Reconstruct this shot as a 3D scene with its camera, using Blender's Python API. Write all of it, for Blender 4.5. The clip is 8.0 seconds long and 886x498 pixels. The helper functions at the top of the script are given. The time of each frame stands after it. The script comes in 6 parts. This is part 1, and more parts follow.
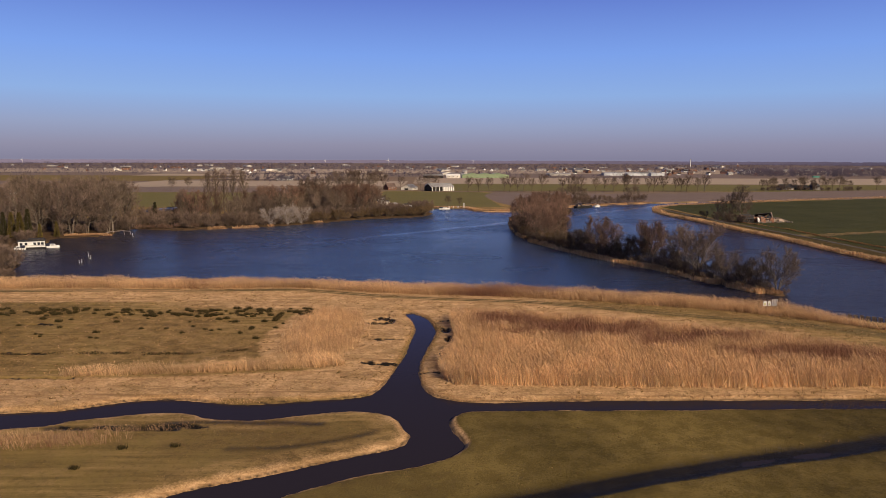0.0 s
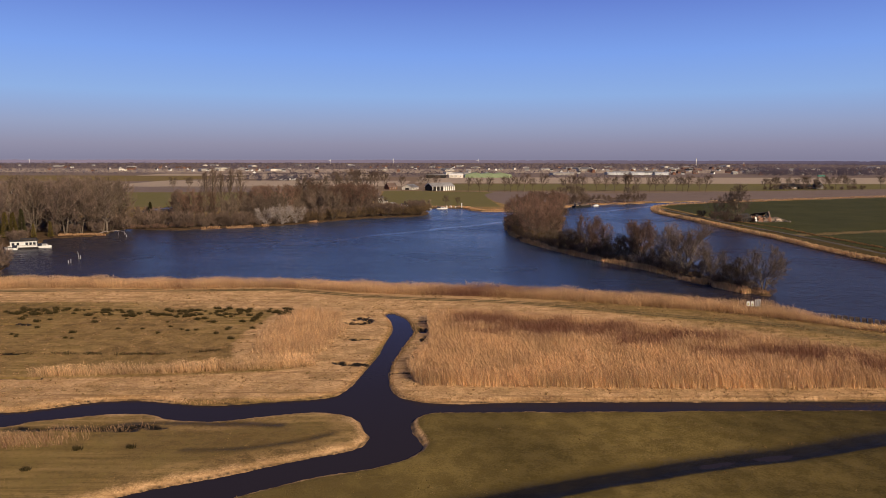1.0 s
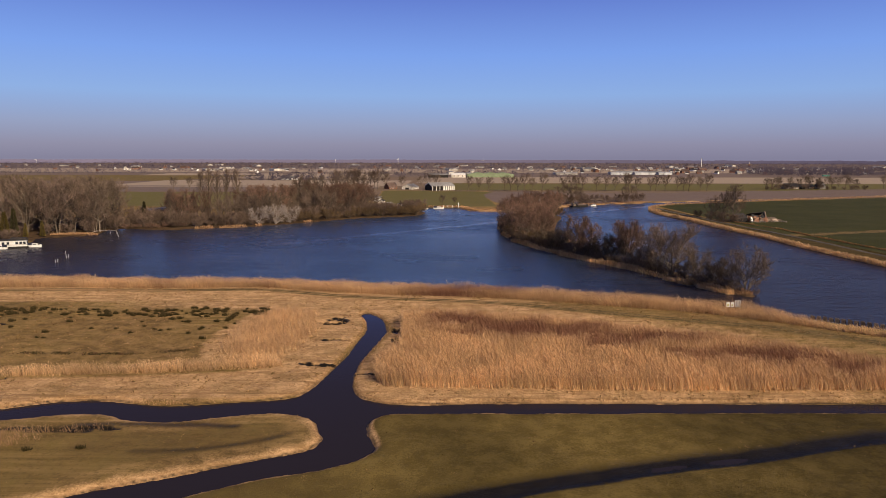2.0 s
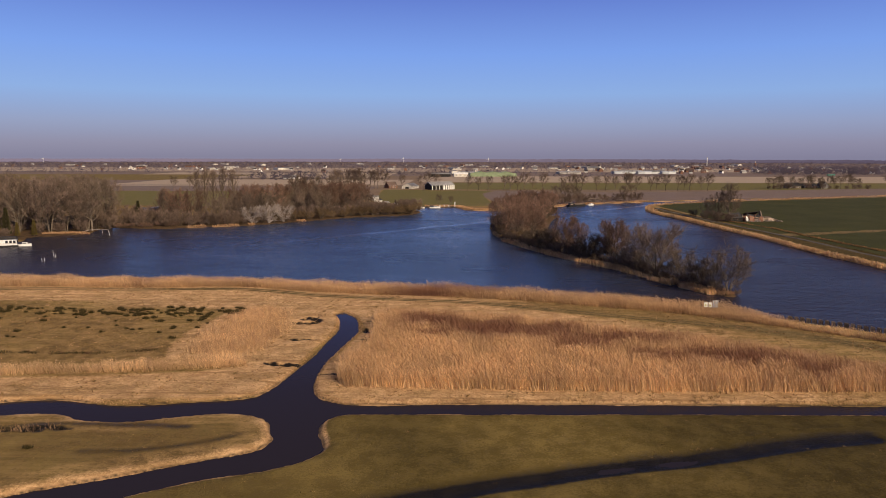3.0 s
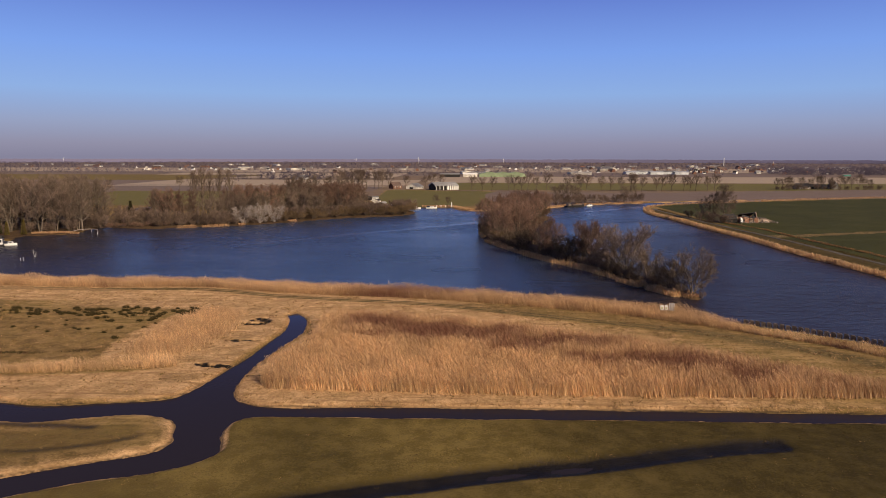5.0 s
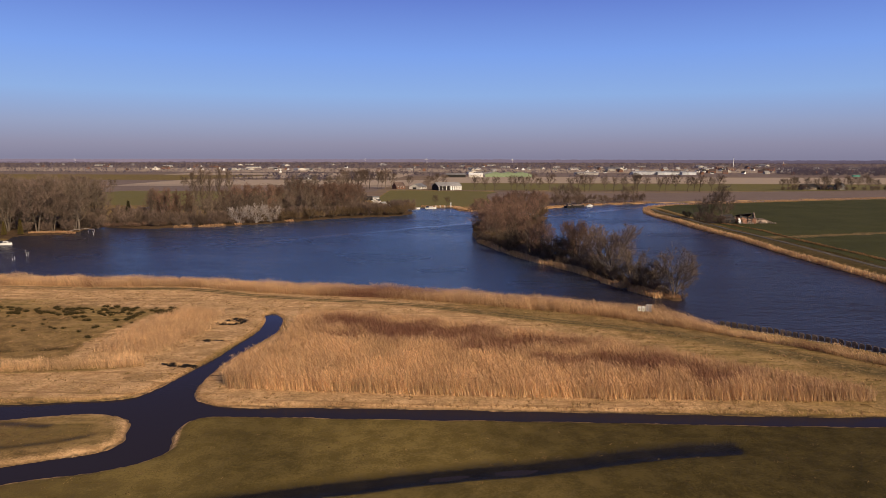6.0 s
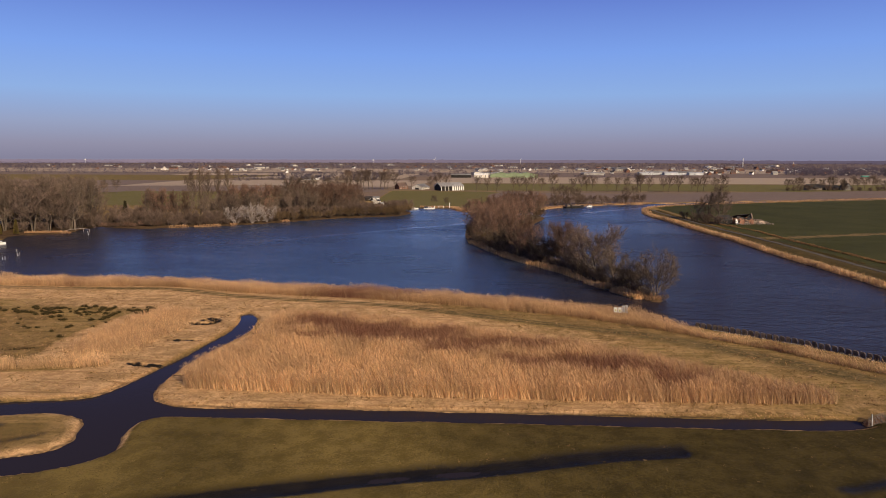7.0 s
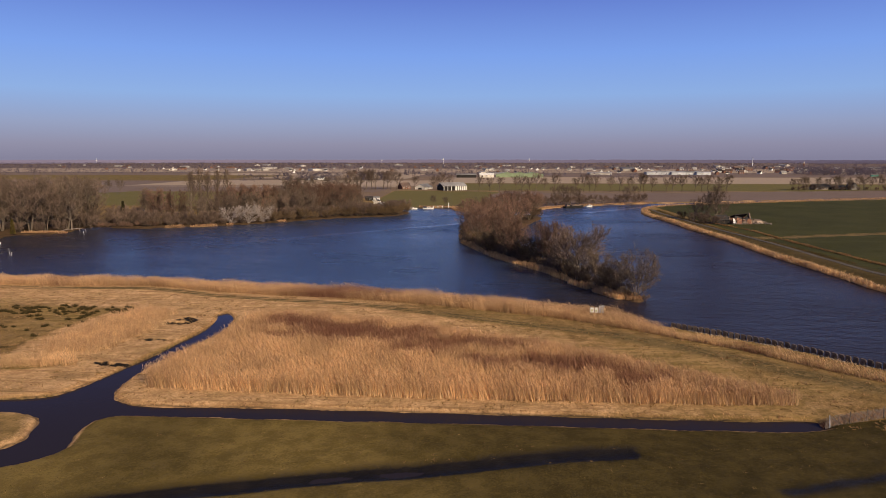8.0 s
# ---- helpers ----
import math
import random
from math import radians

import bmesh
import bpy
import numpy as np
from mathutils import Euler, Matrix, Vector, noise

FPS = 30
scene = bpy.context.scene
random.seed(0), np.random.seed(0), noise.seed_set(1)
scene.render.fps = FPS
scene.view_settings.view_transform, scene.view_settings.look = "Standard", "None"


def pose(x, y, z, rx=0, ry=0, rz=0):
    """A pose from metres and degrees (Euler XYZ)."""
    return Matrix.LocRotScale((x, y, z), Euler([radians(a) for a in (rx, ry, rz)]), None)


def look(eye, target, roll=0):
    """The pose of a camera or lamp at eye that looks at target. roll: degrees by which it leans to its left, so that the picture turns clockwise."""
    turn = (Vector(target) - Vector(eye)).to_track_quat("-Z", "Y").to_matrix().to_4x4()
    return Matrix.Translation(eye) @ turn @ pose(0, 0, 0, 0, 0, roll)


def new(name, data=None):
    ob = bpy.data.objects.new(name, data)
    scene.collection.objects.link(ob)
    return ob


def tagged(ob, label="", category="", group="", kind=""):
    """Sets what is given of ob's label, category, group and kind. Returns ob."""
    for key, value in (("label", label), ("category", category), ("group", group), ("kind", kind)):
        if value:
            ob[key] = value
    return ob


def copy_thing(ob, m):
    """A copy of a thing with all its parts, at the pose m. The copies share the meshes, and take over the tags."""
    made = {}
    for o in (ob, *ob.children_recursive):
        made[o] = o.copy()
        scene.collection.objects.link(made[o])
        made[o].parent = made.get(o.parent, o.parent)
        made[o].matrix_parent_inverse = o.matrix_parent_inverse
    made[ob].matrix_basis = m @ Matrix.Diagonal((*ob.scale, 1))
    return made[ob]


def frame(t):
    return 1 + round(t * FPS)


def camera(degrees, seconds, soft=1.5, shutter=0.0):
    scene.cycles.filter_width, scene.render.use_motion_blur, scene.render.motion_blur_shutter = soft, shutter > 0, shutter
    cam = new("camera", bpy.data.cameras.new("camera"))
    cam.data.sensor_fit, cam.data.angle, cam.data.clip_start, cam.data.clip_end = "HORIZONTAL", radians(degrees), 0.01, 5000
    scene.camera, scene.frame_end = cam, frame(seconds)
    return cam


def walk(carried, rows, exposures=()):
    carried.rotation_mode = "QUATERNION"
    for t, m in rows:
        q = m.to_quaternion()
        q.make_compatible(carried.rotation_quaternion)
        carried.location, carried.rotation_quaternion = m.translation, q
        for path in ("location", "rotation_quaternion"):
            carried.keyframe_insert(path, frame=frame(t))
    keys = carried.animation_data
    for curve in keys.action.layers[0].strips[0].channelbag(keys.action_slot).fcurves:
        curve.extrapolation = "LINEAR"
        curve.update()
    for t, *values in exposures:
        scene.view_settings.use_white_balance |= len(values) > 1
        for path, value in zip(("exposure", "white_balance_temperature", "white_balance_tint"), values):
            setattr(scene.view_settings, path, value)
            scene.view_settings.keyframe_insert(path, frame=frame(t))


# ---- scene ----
cam = camera(65.0, 8.0, soft=0.6)
PATH = [
    (0, (5.342, 1.687, 37.076), (5.378, 3.67, 36.817), 0.2),
    (0.5, (8.398, 1.94, 37.087), (8.425, 3.923, 36.827), 0.2),
    (1, (11.6, 2.378, 37.036), (11.618, 4.361, 36.776), 0.1),
    (1.5, (14.988, 2.805, 37.005), (14.997, 4.788, 36.745), 0.1),
    (3, (25.732, 3.91, 36.98), (25.715, 5.892, 36.717), 0.1),
    (3.5, (29.551, 4.271, 37.008), (29.522, 6.254, 36.745), 0.1),
    (4, (33.228, 4.724, 36.975), (33.189, 6.706, 36.711), 0.1),
    (4.5, (37.057, 5.094, 37.001), (37.005, 7.076, 36.738), 0.1),
    (6, (48.663, 5.785, 37.128), (48.568, 7.766, 36.866), 0.1),
    (6.5, (52.632, 6.146, 37.112), (52.525, 8.126, 36.85), 0.1),
    (7, (56.592, 6.654, 37.112), (56.47, 8.633, 36.851), 0.1),
    (7.5, (60.495, 7.09, 37.059), (60.36, 9.069, 36.798), 0.1),
    (8, (64.398, 7.464, 37.029), (64.248, 9.441, 36.768), 0.0),
]
walk(cam, [(t, look(eye, target, roll)) for t, eye, target, roll in PATH])

# ---- light ----
SUN_FROM = Vector((0.64, -0.77, 0.0)).normalized()
SUN_UP = radians(29)
world = bpy.data.worlds.new("sky")
scene.world = world
world.use_nodes = True
wn, wl = world.node_tree.nodes, world.node_tree.links
wn.clear()
sky = wn.new("ShaderNodeTexSky")
sky.sky_type, sky.sun_disc = "NISHITA", False
sky.sun_elevation, sky.sun_rotation = SUN_UP, math.atan2(SUN_FROM.x, SUN_FROM.y)
sky.air_density, sky.dust_density, sky.ozone_density, sky.altitude = 1.0, 0.6, 4.0, 0
tc = wn.new("ShaderNodeTexCoord")
sep = wn.new("ShaderNodeSeparateXYZ")
wl.new(tc.outputs["Generated"], sep.inputs[0])
# a mauve haze layer lies along the whole horizon
ramp = wn.new("ShaderNodeValToRGB")
wl.new(sep.outputs["Z"], ramp.inputs[0])
els = ramp.color_ramp.elements
els[0].position, els[0].color = 0.0, (0.21, 0.20, 0.305, 1)
els[1].position, els[1].color = 1.0, (0.13, 0.14, 0.23, 1)
for p, c in ((0.018, (0.25, 0.24, 0.36)), (0.045, (0.275, 0.318, 0.505)), (0.085, (0.252, 0.40, 0.735)), (0.14, (0.19, 0.34, 0.80)), (0.22, (0.112, 0.185, 0.60)), (0.32, (0.045, 0.075, 0.27)), (0.48, (0.045, 0.062, 0.18))):
    e = els.new(p)
    e.color = (*c, 1)
mixw = wn.new("ShaderNodeMix")
mixw.data_type = "RGBA"
mixw.inputs["Factor"].default_value = 0.94
scl = wn.new("ShaderNodeVectorMath")
scl.operation = "SCALE"
scl.inputs["Scale"].default_value = 8.6
wl.new(ramp.outputs[0], scl.inputs[0])
wl.new(sky.outputs[0], mixw.inputs["A"])
wl.new(scl.outputs[0], mixw.inputs["B"])
bg = wn.new("ShaderNodeBackground")
bg.inputs["Strength"].default_value = 0.12
out = wn.new("ShaderNodeOutputWorld")
wl.new(mixw.outputs["Result"], bg.inputs[0])
wl.new(bg.outputs[0], out.inputs[0])
sun = new("sun", bpy.data.lights.new("sun", "SUN"))
sun.data.energy, sun.data.angle, sun.data.color = 5.8, radians(0.6), (1.0, 0.80, 0.56)
sun.matrix_world = look(SUN_FROM * 500 * math.cos(SUN_UP) + Vector((0, 0, 500 * math.sin(SUN_UP))), (0, 0, 0))
scene.view_settings.exposure = 0.0

# ---- materials ----
def shader(name, rough=0.85, spec=0.3):
    m = bpy.data.materials.new(name)
    m.use_nodes = True
    b = m.node_tree.nodes["Principled BSDF"]
    b.inputs["Roughness"].default_value = rough
    b.inputs["Specular IOR Level"].default_value = spec
    return m, m.node_tree.nodes, m.node_tree.links, b


def noise_of(n, l, vec, scale, detail=3.0, rough=0.55):
    t = n.new("ShaderNodeTexNoise")
    t.inputs["Scale"].default_value, t.inputs["Detail"].default_value, t.inputs["Roughness"].default_value = scale, detail, rough
    l.new(vec, t.inputs["Vector"])
    return t.outputs["Fac"]


def mixed(n, l, fac, a, b, mode="MIX"):
    x = n.new("ShaderNodeMix")
    x.data_type, x.blend_type = "RGBA", mode
    for key, v in (("Factor", fac), ("A", a), ("B", b)):
        if isinstance(v, bpy.types.NodeSocket):
            l.new(v, x.inputs[key])
        else:
            x.inputs[key].default_value = v if isinstance(v, float) else (*v, 1)
    return x.outputs["Result"]


def calc(n, l, op, a, b=0.0, c=0.0):
    x = n.new("ShaderNodeMath")
    x.operation = op
    for i, v in enumerate((a, b, c)):
        if isinstance(v, bpy.types.NodeSocket):
            l.new(v, x.inputs[i])
        else:
            x.inputs[i].default_value = v
    return x.outputs[0]


def smooth(n, l, v, lo, hi, to_lo=0.0, to_hi=1.0):
    x = n.new("ShaderNodeMapRange")
    x.interpolation_type = "SMOOTHSTEP"
    l.new(v, x.inputs["Value"])
    for key, w in (("From Min", lo), ("From Max", hi), ("To Min", to_lo), ("To Max", to_hi)):
        x.inputs[key].default_value = w
    return x.outputs[0]


def bumped(n, l, b, height, strength, dist):
    x = n.new("ShaderNodeBump")
    x.inputs["Strength"].default_value, x.inputs["Distance"].default_value = strength, dist
    l.new(height, x.inputs["Height"])
    l.new(x.outputs[0], b.inputs["Normal"])


def surface(name, c1, c2, scale, rough=0.85, spec=0.3, bump=0.0, metal=0.0, vary=0.0, stain=0.35):
    """Two colours of grain at one scale, with larger stains and, for repeats, a change from one to the next."""
    m, n, l, b = shader(name, rough, spec)
    vec = n.new("ShaderNodeTexCoord").outputs["Object"]
    fine = noise_of(n, l, vec, scale, 4.0)
    col = mixed(n, l, smooth(n, l, fine, 0.3, 0.7), c1, c2)
    big = noise_of(n, l, vec, scale * 0.13, 3.0)
    dark = smooth(n, l, big, 0.35, 0.7, 1.0 - stain, 1.0)
    if vary:
        dark = calc(n, l, "MULTIPLY", dark, smooth(n, l, n.new("ShaderNodeObjectInfo").outputs["Random"], 0.0, 1.0, 1.0 - vary, 1.0 + vary))
    sc = n.new("ShaderNodeVectorMath")
    sc.operation = "SCALE"
    l.new(col, sc.inputs[0])
    l.new(dark, sc.inputs["Scale"])
    l.new(sc.outputs[0], b.inputs["Base Color"])
    b.inputs["Metallic"].default_value = metal
    if bump:
        bumped(n, l, b, fine, bump, 0.05)
    return m


def blades(name, low, high, tip, vary=0.35, through_light=0.0):
    """Stems: colour from foot to tip, a change from stem to stem, and patches over the ground."""
    m, n, l, b = shader(name, 0.75, 0.2)
    up = n.new("ShaderNodeAttribute")
    up.attribute_name = "up"
    geo = n.new("ShaderNodeNewGeometry")
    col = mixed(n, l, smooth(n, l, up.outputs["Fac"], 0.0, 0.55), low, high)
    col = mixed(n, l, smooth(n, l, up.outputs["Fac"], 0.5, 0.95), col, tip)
    pos = n.new("ShaderNodeTexCoord").outputs["Object"]
    patch = noise_of(n, l, pos, 0.11, 3.0)
    rnd = smooth(n, l, geo.outputs["Random Per Island"], 0.0, 1.0, 1 - vary, 1 + vary)
    k = calc(n, l, "MULTIPLY", rnd, smooth(n, l, patch, 0.3, 0.7, 0.82, 1.15))
    sc = n.new("ShaderNodeVectorMath")
    sc.operation = "SCALE"
    l.new(col, sc.inputs[0])
    l.new(k, sc.inputs["Scale"])
    # rusty stands of older stems, kept in the weight "old"
    old = n.new("ShaderNodeAttribute")
    old.attribute_name = "old"
    final = mixed(n, l, old.outputs["Fac"], sc.outputs[0], mixed(n, l, 0.88, sc.outputs[0], (0.19, 0.078, 0.052)))
    l.new(final, b.inputs["Base Color"])
    # thin dry stems let some of the sun through
    thin, both = n.new("ShaderNodeBsdfTranslucent"), n.new("ShaderNodeMixShader")
    l.new(final, thin.inputs["Color"])
    both.inputs[0].default_value = 0.42
    l.new(b.outputs[0], both.inputs[1])
    l.new(thin.outputs[0], both.inputs[2])
    l.new(both.outputs[0], n["Material Output"].inputs["Surface"])
    return m


def ground_material():
    m, n, l, b = shader("ground", 0.95, 0.1)
    pos = n.new("ShaderNodeTexCoord").outputs["Object"]
    za = n.new("ShaderNodeAttribute")
    za.attribute_name = "za"
    zb = n.new("ShaderNodeAttribute")
    zb.attribute_name = "zb"
    sa, sb = n.new("ShaderNodeSeparateColor"), n.new("ShaderNodeSeparateColor")
    l.new(za.outputs["Color"], sa.inputs[0])
    l.new(zb.outputs["Color"], sb.inputs[0])
    wide = noise_of(n, l, pos, 0.035, 4.0)
    mid = noise_of(n, l, pos, 0.33, 5.0, 0.65)
    fine = noise_of(n, l, pos, 3.4, 6.0, 0.78)
    specks = noise_of(n, l, pos, 1.3, 6.0, 0.75)
    mp = n.new("ShaderNodeMapping")
    mp.inputs["Scale"].default_value = (0.05, 0.9, 1.0)
    mp.inputs["Rotation"].default_value = (0, 0, radians(-2))
    l.new(pos, mp.inputs["Vector"])
    streak = noise_of(n, l, mp.outputs[0], 1.0, 5.0, 0.62)
    grain = calc(n, l, "ADD", calc(n, l, "MULTIPLY", mid, 0.5), calc(n, l, "MULTIPLY", fine, 0.5))

    def mask(v, soft=0.22):
        w = calc(n, l, "ADD", v, calc(n, l, "MULTIPLY", calc(n, l, "SUBTRACT", grain, 0.5), 1.1))
        return smooth(n, l, w, 0.5 - soft, 0.5 + soft)

    # the pasture is yellower towards the ditches' crossing; lens falloff painted in darkens it eastwards
    east = n.new("ShaderNodeSeparateXYZ")
    l.new(pos, east.inputs[0])
    meadow = mixed(n, l, smooth(n, l, grain, 0.40, 0.60), (0.135, 0.085, 0.031), (0.31, 0.195, 0.080))
    meadow = mixed(n, l, smooth(n, l, wide, 0.4, 0.65), meadow, mixed(n, l, smooth(n, l, streak, 0.35, 0.65), (0.16, 0.11, 0.034), (0.38, 0.25, 0.10)))
    meadow = mixed(n, l, smooth(n, l, specks, 0.50, 0.63, 0.0, 0.55), meadow, (0.10, 0.068, 0.024))
    # the wet meadow to the west is duller and greener
    meadow = mixed(n, l, smooth(n, l, east.outputs["X"], -95.0, -58.0, 0.65, 0.0), meadow, mixed(n, l, smooth(n, l, grain, 0.40, 0.60), (0.085, 0.058, 0.018), (0.20, 0.130, 0.046)))
    straw = mixed(n, l, smooth(n, l, grain, 0.39, 0.61), (0.38, 0.224, 0.106), (0.63, 0.402, 0.204))
    straw = mixed(n, l, smooth(n, l, streak, 0.48, 0.68), straw, (0.29, 0.17, 0.078))
    worn = noise_of(n, l, pos, 0.16, 6.0, 0.72)
    straw = mixed(n, l, smooth(n, l, specks, 0.50, 0.58, 0.0, 0.6), straw, (0.29, 0.175, 0.082))
    straw = mixed(n, l, smooth(n, l, worn, 0.46, 0.66, 0.0, 0.5), straw, mixed(n, l, smooth(n, l, fine, 0.4, 0.6), (0.13, 0.082, 0.03), (0.30, 0.195, 0.085)))
    pasture = mixed(n, l, smooth(n, l, grain, 0.40, 0.60), (0.028, 0.021, 0.0055), (0.060, 0.044, 0.0125))
    pasture = mixed(n, l, smooth(n, l, specks, 0.54, 0.68, 0.0, 0.5), pasture, (0.105, 0.073, 0.023))
    pasture = mixed(n, l, calc(n, l, "MULTIPLY", smooth(n, l, wide, 0.4, 0.65, 0.45, 1.0), smooth(n, l, east.outputs["X"], 28.0, 100.0, 0.9, 0.05)), pasture, mixed(n, l, smooth(n, l, grain, 0.42, 0.58), (0.135, 0.095, 0.025), (0.215, 0.152, 0.047)))
    crop = mixed(n, l, smooth(n, l, calc(n, l, "ADD", calc(n, l, "MULTIPLY", streak, 0.5), calc(n, l, "MULTIPLY", wide, 0.5)), 0.35, 0.65), (0.034, 0.036, 0.010), (0.057, 0.055, 0.017))
    # the young crop is paler west of the river and far out
    young = calc(n, l, "MAXIMUM", smooth(n, l, east.outputs["X"], 140.0, 165.0, 1.0, 0.0), smooth(n, l, east.outputs["Y"], 640.0, 700.0))
    crop = mixed(n, l, calc(n, l, "MULTIPLY", young, 0.85), crop, mixed(n, l, smooth(n, l, streak, 0.35, 0.65), (0.125, 0.106, 0.036), (0.165, 0.138, 0.052)))
    soil = mixed(n, l, smooth(n, l, streak, 0.35, 0.65), (0.135, 0.098, 0.085), (0.185, 0.14, 0.12))
    pale = mixed(n, l, smooth(n, l, streak, 0.35, 0.65), (0.29, 0.23, 0.175), (0.36, 0.28, 0.21))
    track = mixed(n, l, smooth(n, l, grain, 0.42, 0.58), (0.065, 0.05, 0.02), (0.17, 0.12, 0.05))
    track = mixed(n, l, smooth(n, l, specks, 0.50, 0.62, 0.0, 0.7), track, (0.31, 0.20, 0.095))
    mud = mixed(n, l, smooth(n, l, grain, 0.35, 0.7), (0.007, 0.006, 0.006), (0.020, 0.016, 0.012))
    col = mixed(n, l, mask(sb.outputs[1]), meadow, crop)
    col = mixed(n, l, mask(sa.outputs[2]), col, soil)
    col = mixed(n, l, mask(sb.outputs[2]), col, pale)
    col = mixed(n, l, mask(sa.outputs[1]), col, pasture)
    col = mixed(n, l, mask(sa.outputs[0]), col, straw)
    col = mixed(n, l, mask(sb.outputs[0]), col, track)
    litter = mixed(n, l, smooth(n, l, grain, 0.4, 0.6), (0.045, 0.028, 0.016), (0.11, 0.068, 0.036))
    col = mixed(n, l, mask(zb.outputs["Alpha"]), col, litter)
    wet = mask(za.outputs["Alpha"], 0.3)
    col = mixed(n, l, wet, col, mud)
    l.new(col, b.inputs["Base Color"])
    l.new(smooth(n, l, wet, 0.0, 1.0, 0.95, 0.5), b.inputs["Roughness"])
    bumped(n, l, b, fine, 0.8, 0.22)
    return m


def water_material():
    m, n, l, b = shader("water", 0.06, 0.12)
    b.inputs["IOR"].default_value = 1.33
    b.inputs["Base Color"].default_value = (0.0075, 0.0065, 0.0085, 1)
    pos = n.new("ShaderNodeTexCoord").outputs["Object"]
    sp = n.new("ShaderNodeSeparateXYZ")
    l.new(pos, sp.inputs[0])
    mp = n.new("ShaderNodeMapping")
    mp.inputs["Scale"].default_value = (0.58, 1.0, 1.0)
    mp.inputs["Rotation"].default_value = (0, 0, radians(14))
    l.new(pos, mp.inputs["Vector"])
    waves = calc(n, l, "ADD", noise_of(n, l, mp.outputs[0], 1.1, 3.0, 0.6), calc(n, l, "MULTIPLY", noise_of(n, l, mp.outputs[0], 0.24, 3.0, 0.6), 2.2))
    gusts = noise_of(n, l, mp.outputs[0], 0.022, 3.0)
    # open water is ruffled by wind, the ditches are nearly still
    open_lake = smooth(n, l, calc(n, l, "ADD", sp.outputs["Y"], calc(n, l, "MULTIPLY", sp.outputs["X"], 0.35)), 168.0, 182.0)
    amount = calc(n, l, "MULTIPLY", open_lake, smooth(n, l, gusts, 0.3, 0.7, 0.6, 1.0))
    # the lake's middle gets sky reflection painted in: bluer base, more shine than ditches and piling
    sky_tint = calc(n, l, "MULTIPLY", smooth(n, l, sp.outputs["Y"], 150.0, 208.0), calc(n, l, "MULTIPLY", smooth(n, l, calc(n, l, "ADD", sp.outputs["X"], calc(n, l, "MULTIPLY", sp.outputs["Y"], -0.28)), -25.0, 62.0, 1.0, 0.0), smooth(n, l, calc(n, l, "ADD", sp.outputs["X"], calc(n, l, "MULTIPLY", sp.outputs["Y"], 0.25)), -70.0, 45.0, 0.15, 1.0)))
    l.new(smooth(n, l, sky_tint, 0.0, 1.0, 0.05, 0.45), b.inputs["Specular IOR Level"])
    l.new(mixed(n, l, sky_tint, (0.022, 0.018, 0.024), (0.024, 0.038, 0.078)), b.inputs["Base Color"])
    # a slick, left by a boat, runs across the lake
    line = calc(n, l, "ADD", calc(n, l, "MULTIPLY", sp.outputs["X"], -0.725), calc(n, l, "MULTIPLY", sp.outputs["Y"], 0.689))
    wob = calc(n, l, "MULTIPLY", calc(n, l, "SUBTRACT", noise_of(n, l, pos, 0.03, 2.0), 0.5), 14.0)
    off = calc(n, l, "ABSOLUTE", calc(n, l, "SUBTRACT", calc(n, l, "ADD", line, wob), 243.0))
    slick = calc(n, l, "MULTIPLY", smooth(n, l, off, 1.0, 4.5, 0.55, 0.0), smooth(n, l, sp.outputs["X"], -75.0, -20.0))
    amount = calc(n, l, "MULTIPLY", amount, calc(n, l, "SUBTRACT", 1.0, slick))
    bp = n.new("ShaderNodeBump")
    bp.inputs["Distance"].default_value = 0.27
    l.new(calc(n, l, "ADD", calc(n, l, "MULTIPLY", amount, 0.95), 0.02), bp.inputs["Strength"])
    l.new(waves, bp.inputs["Height"])
    l.new(bp.outputs[0], b.inputs["Normal"])
    l.new(smooth(n, l, amount, 0.0, 1.0, 0.04, 0.28), b.inputs["Roughness"])
    return m


GROUND, WATER = ground_material(), water_material()
REED = blades("reed_stems", (0.76, 0.535, 0.295), (0.70, 0.47, 0.25), (0.64, 0.41, 0.215), 0.25)
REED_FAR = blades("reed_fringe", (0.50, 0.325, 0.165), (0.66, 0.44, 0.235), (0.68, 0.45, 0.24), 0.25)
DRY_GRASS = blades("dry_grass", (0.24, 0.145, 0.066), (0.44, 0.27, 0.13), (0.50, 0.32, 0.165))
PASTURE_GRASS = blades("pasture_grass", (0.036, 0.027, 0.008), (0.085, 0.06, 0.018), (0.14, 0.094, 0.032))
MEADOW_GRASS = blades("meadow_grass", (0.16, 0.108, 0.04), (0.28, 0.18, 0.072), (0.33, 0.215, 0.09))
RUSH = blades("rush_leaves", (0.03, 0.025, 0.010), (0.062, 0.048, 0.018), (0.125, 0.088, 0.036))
BARK = surface("bark", (0.10, 0.075, 0.055), (0.20, 0.155, 0.115), 3.0, 0.95, 0.1, vary=0.25)
PALE_BARK = surface("pale_bark", (0.125, 0.098, 0.076), (0.235, 0.19, 0.15), 2.0, 0.95, 0.1, vary=0.25)
TWIG_DARK = surface("dark_twigs", (0.075, 0.054, 0.040), (0.14, 0.102, 0.075), 0.8, 0.95, 0.1, vary=0.25)
TWIG = surface("brown_twigs", (0.134, 0.094, 0.074), (0.222, 0.158, 0.124), 0.8, 0.95, 0.1, vary=0.25)
TWIG_GREY = surface("grey_twigs", (0.128, 0.094, 0.071), (0.215, 0.16, 0.121), 0.8, 0.95, 0.1, vary=0.25)
TWIG_RED = surface("russet_twigs", (0.17, 0.102, 0.076), (0.27, 0.166, 0.122), 0.8, 0.95, 0.1, vary=0.25)
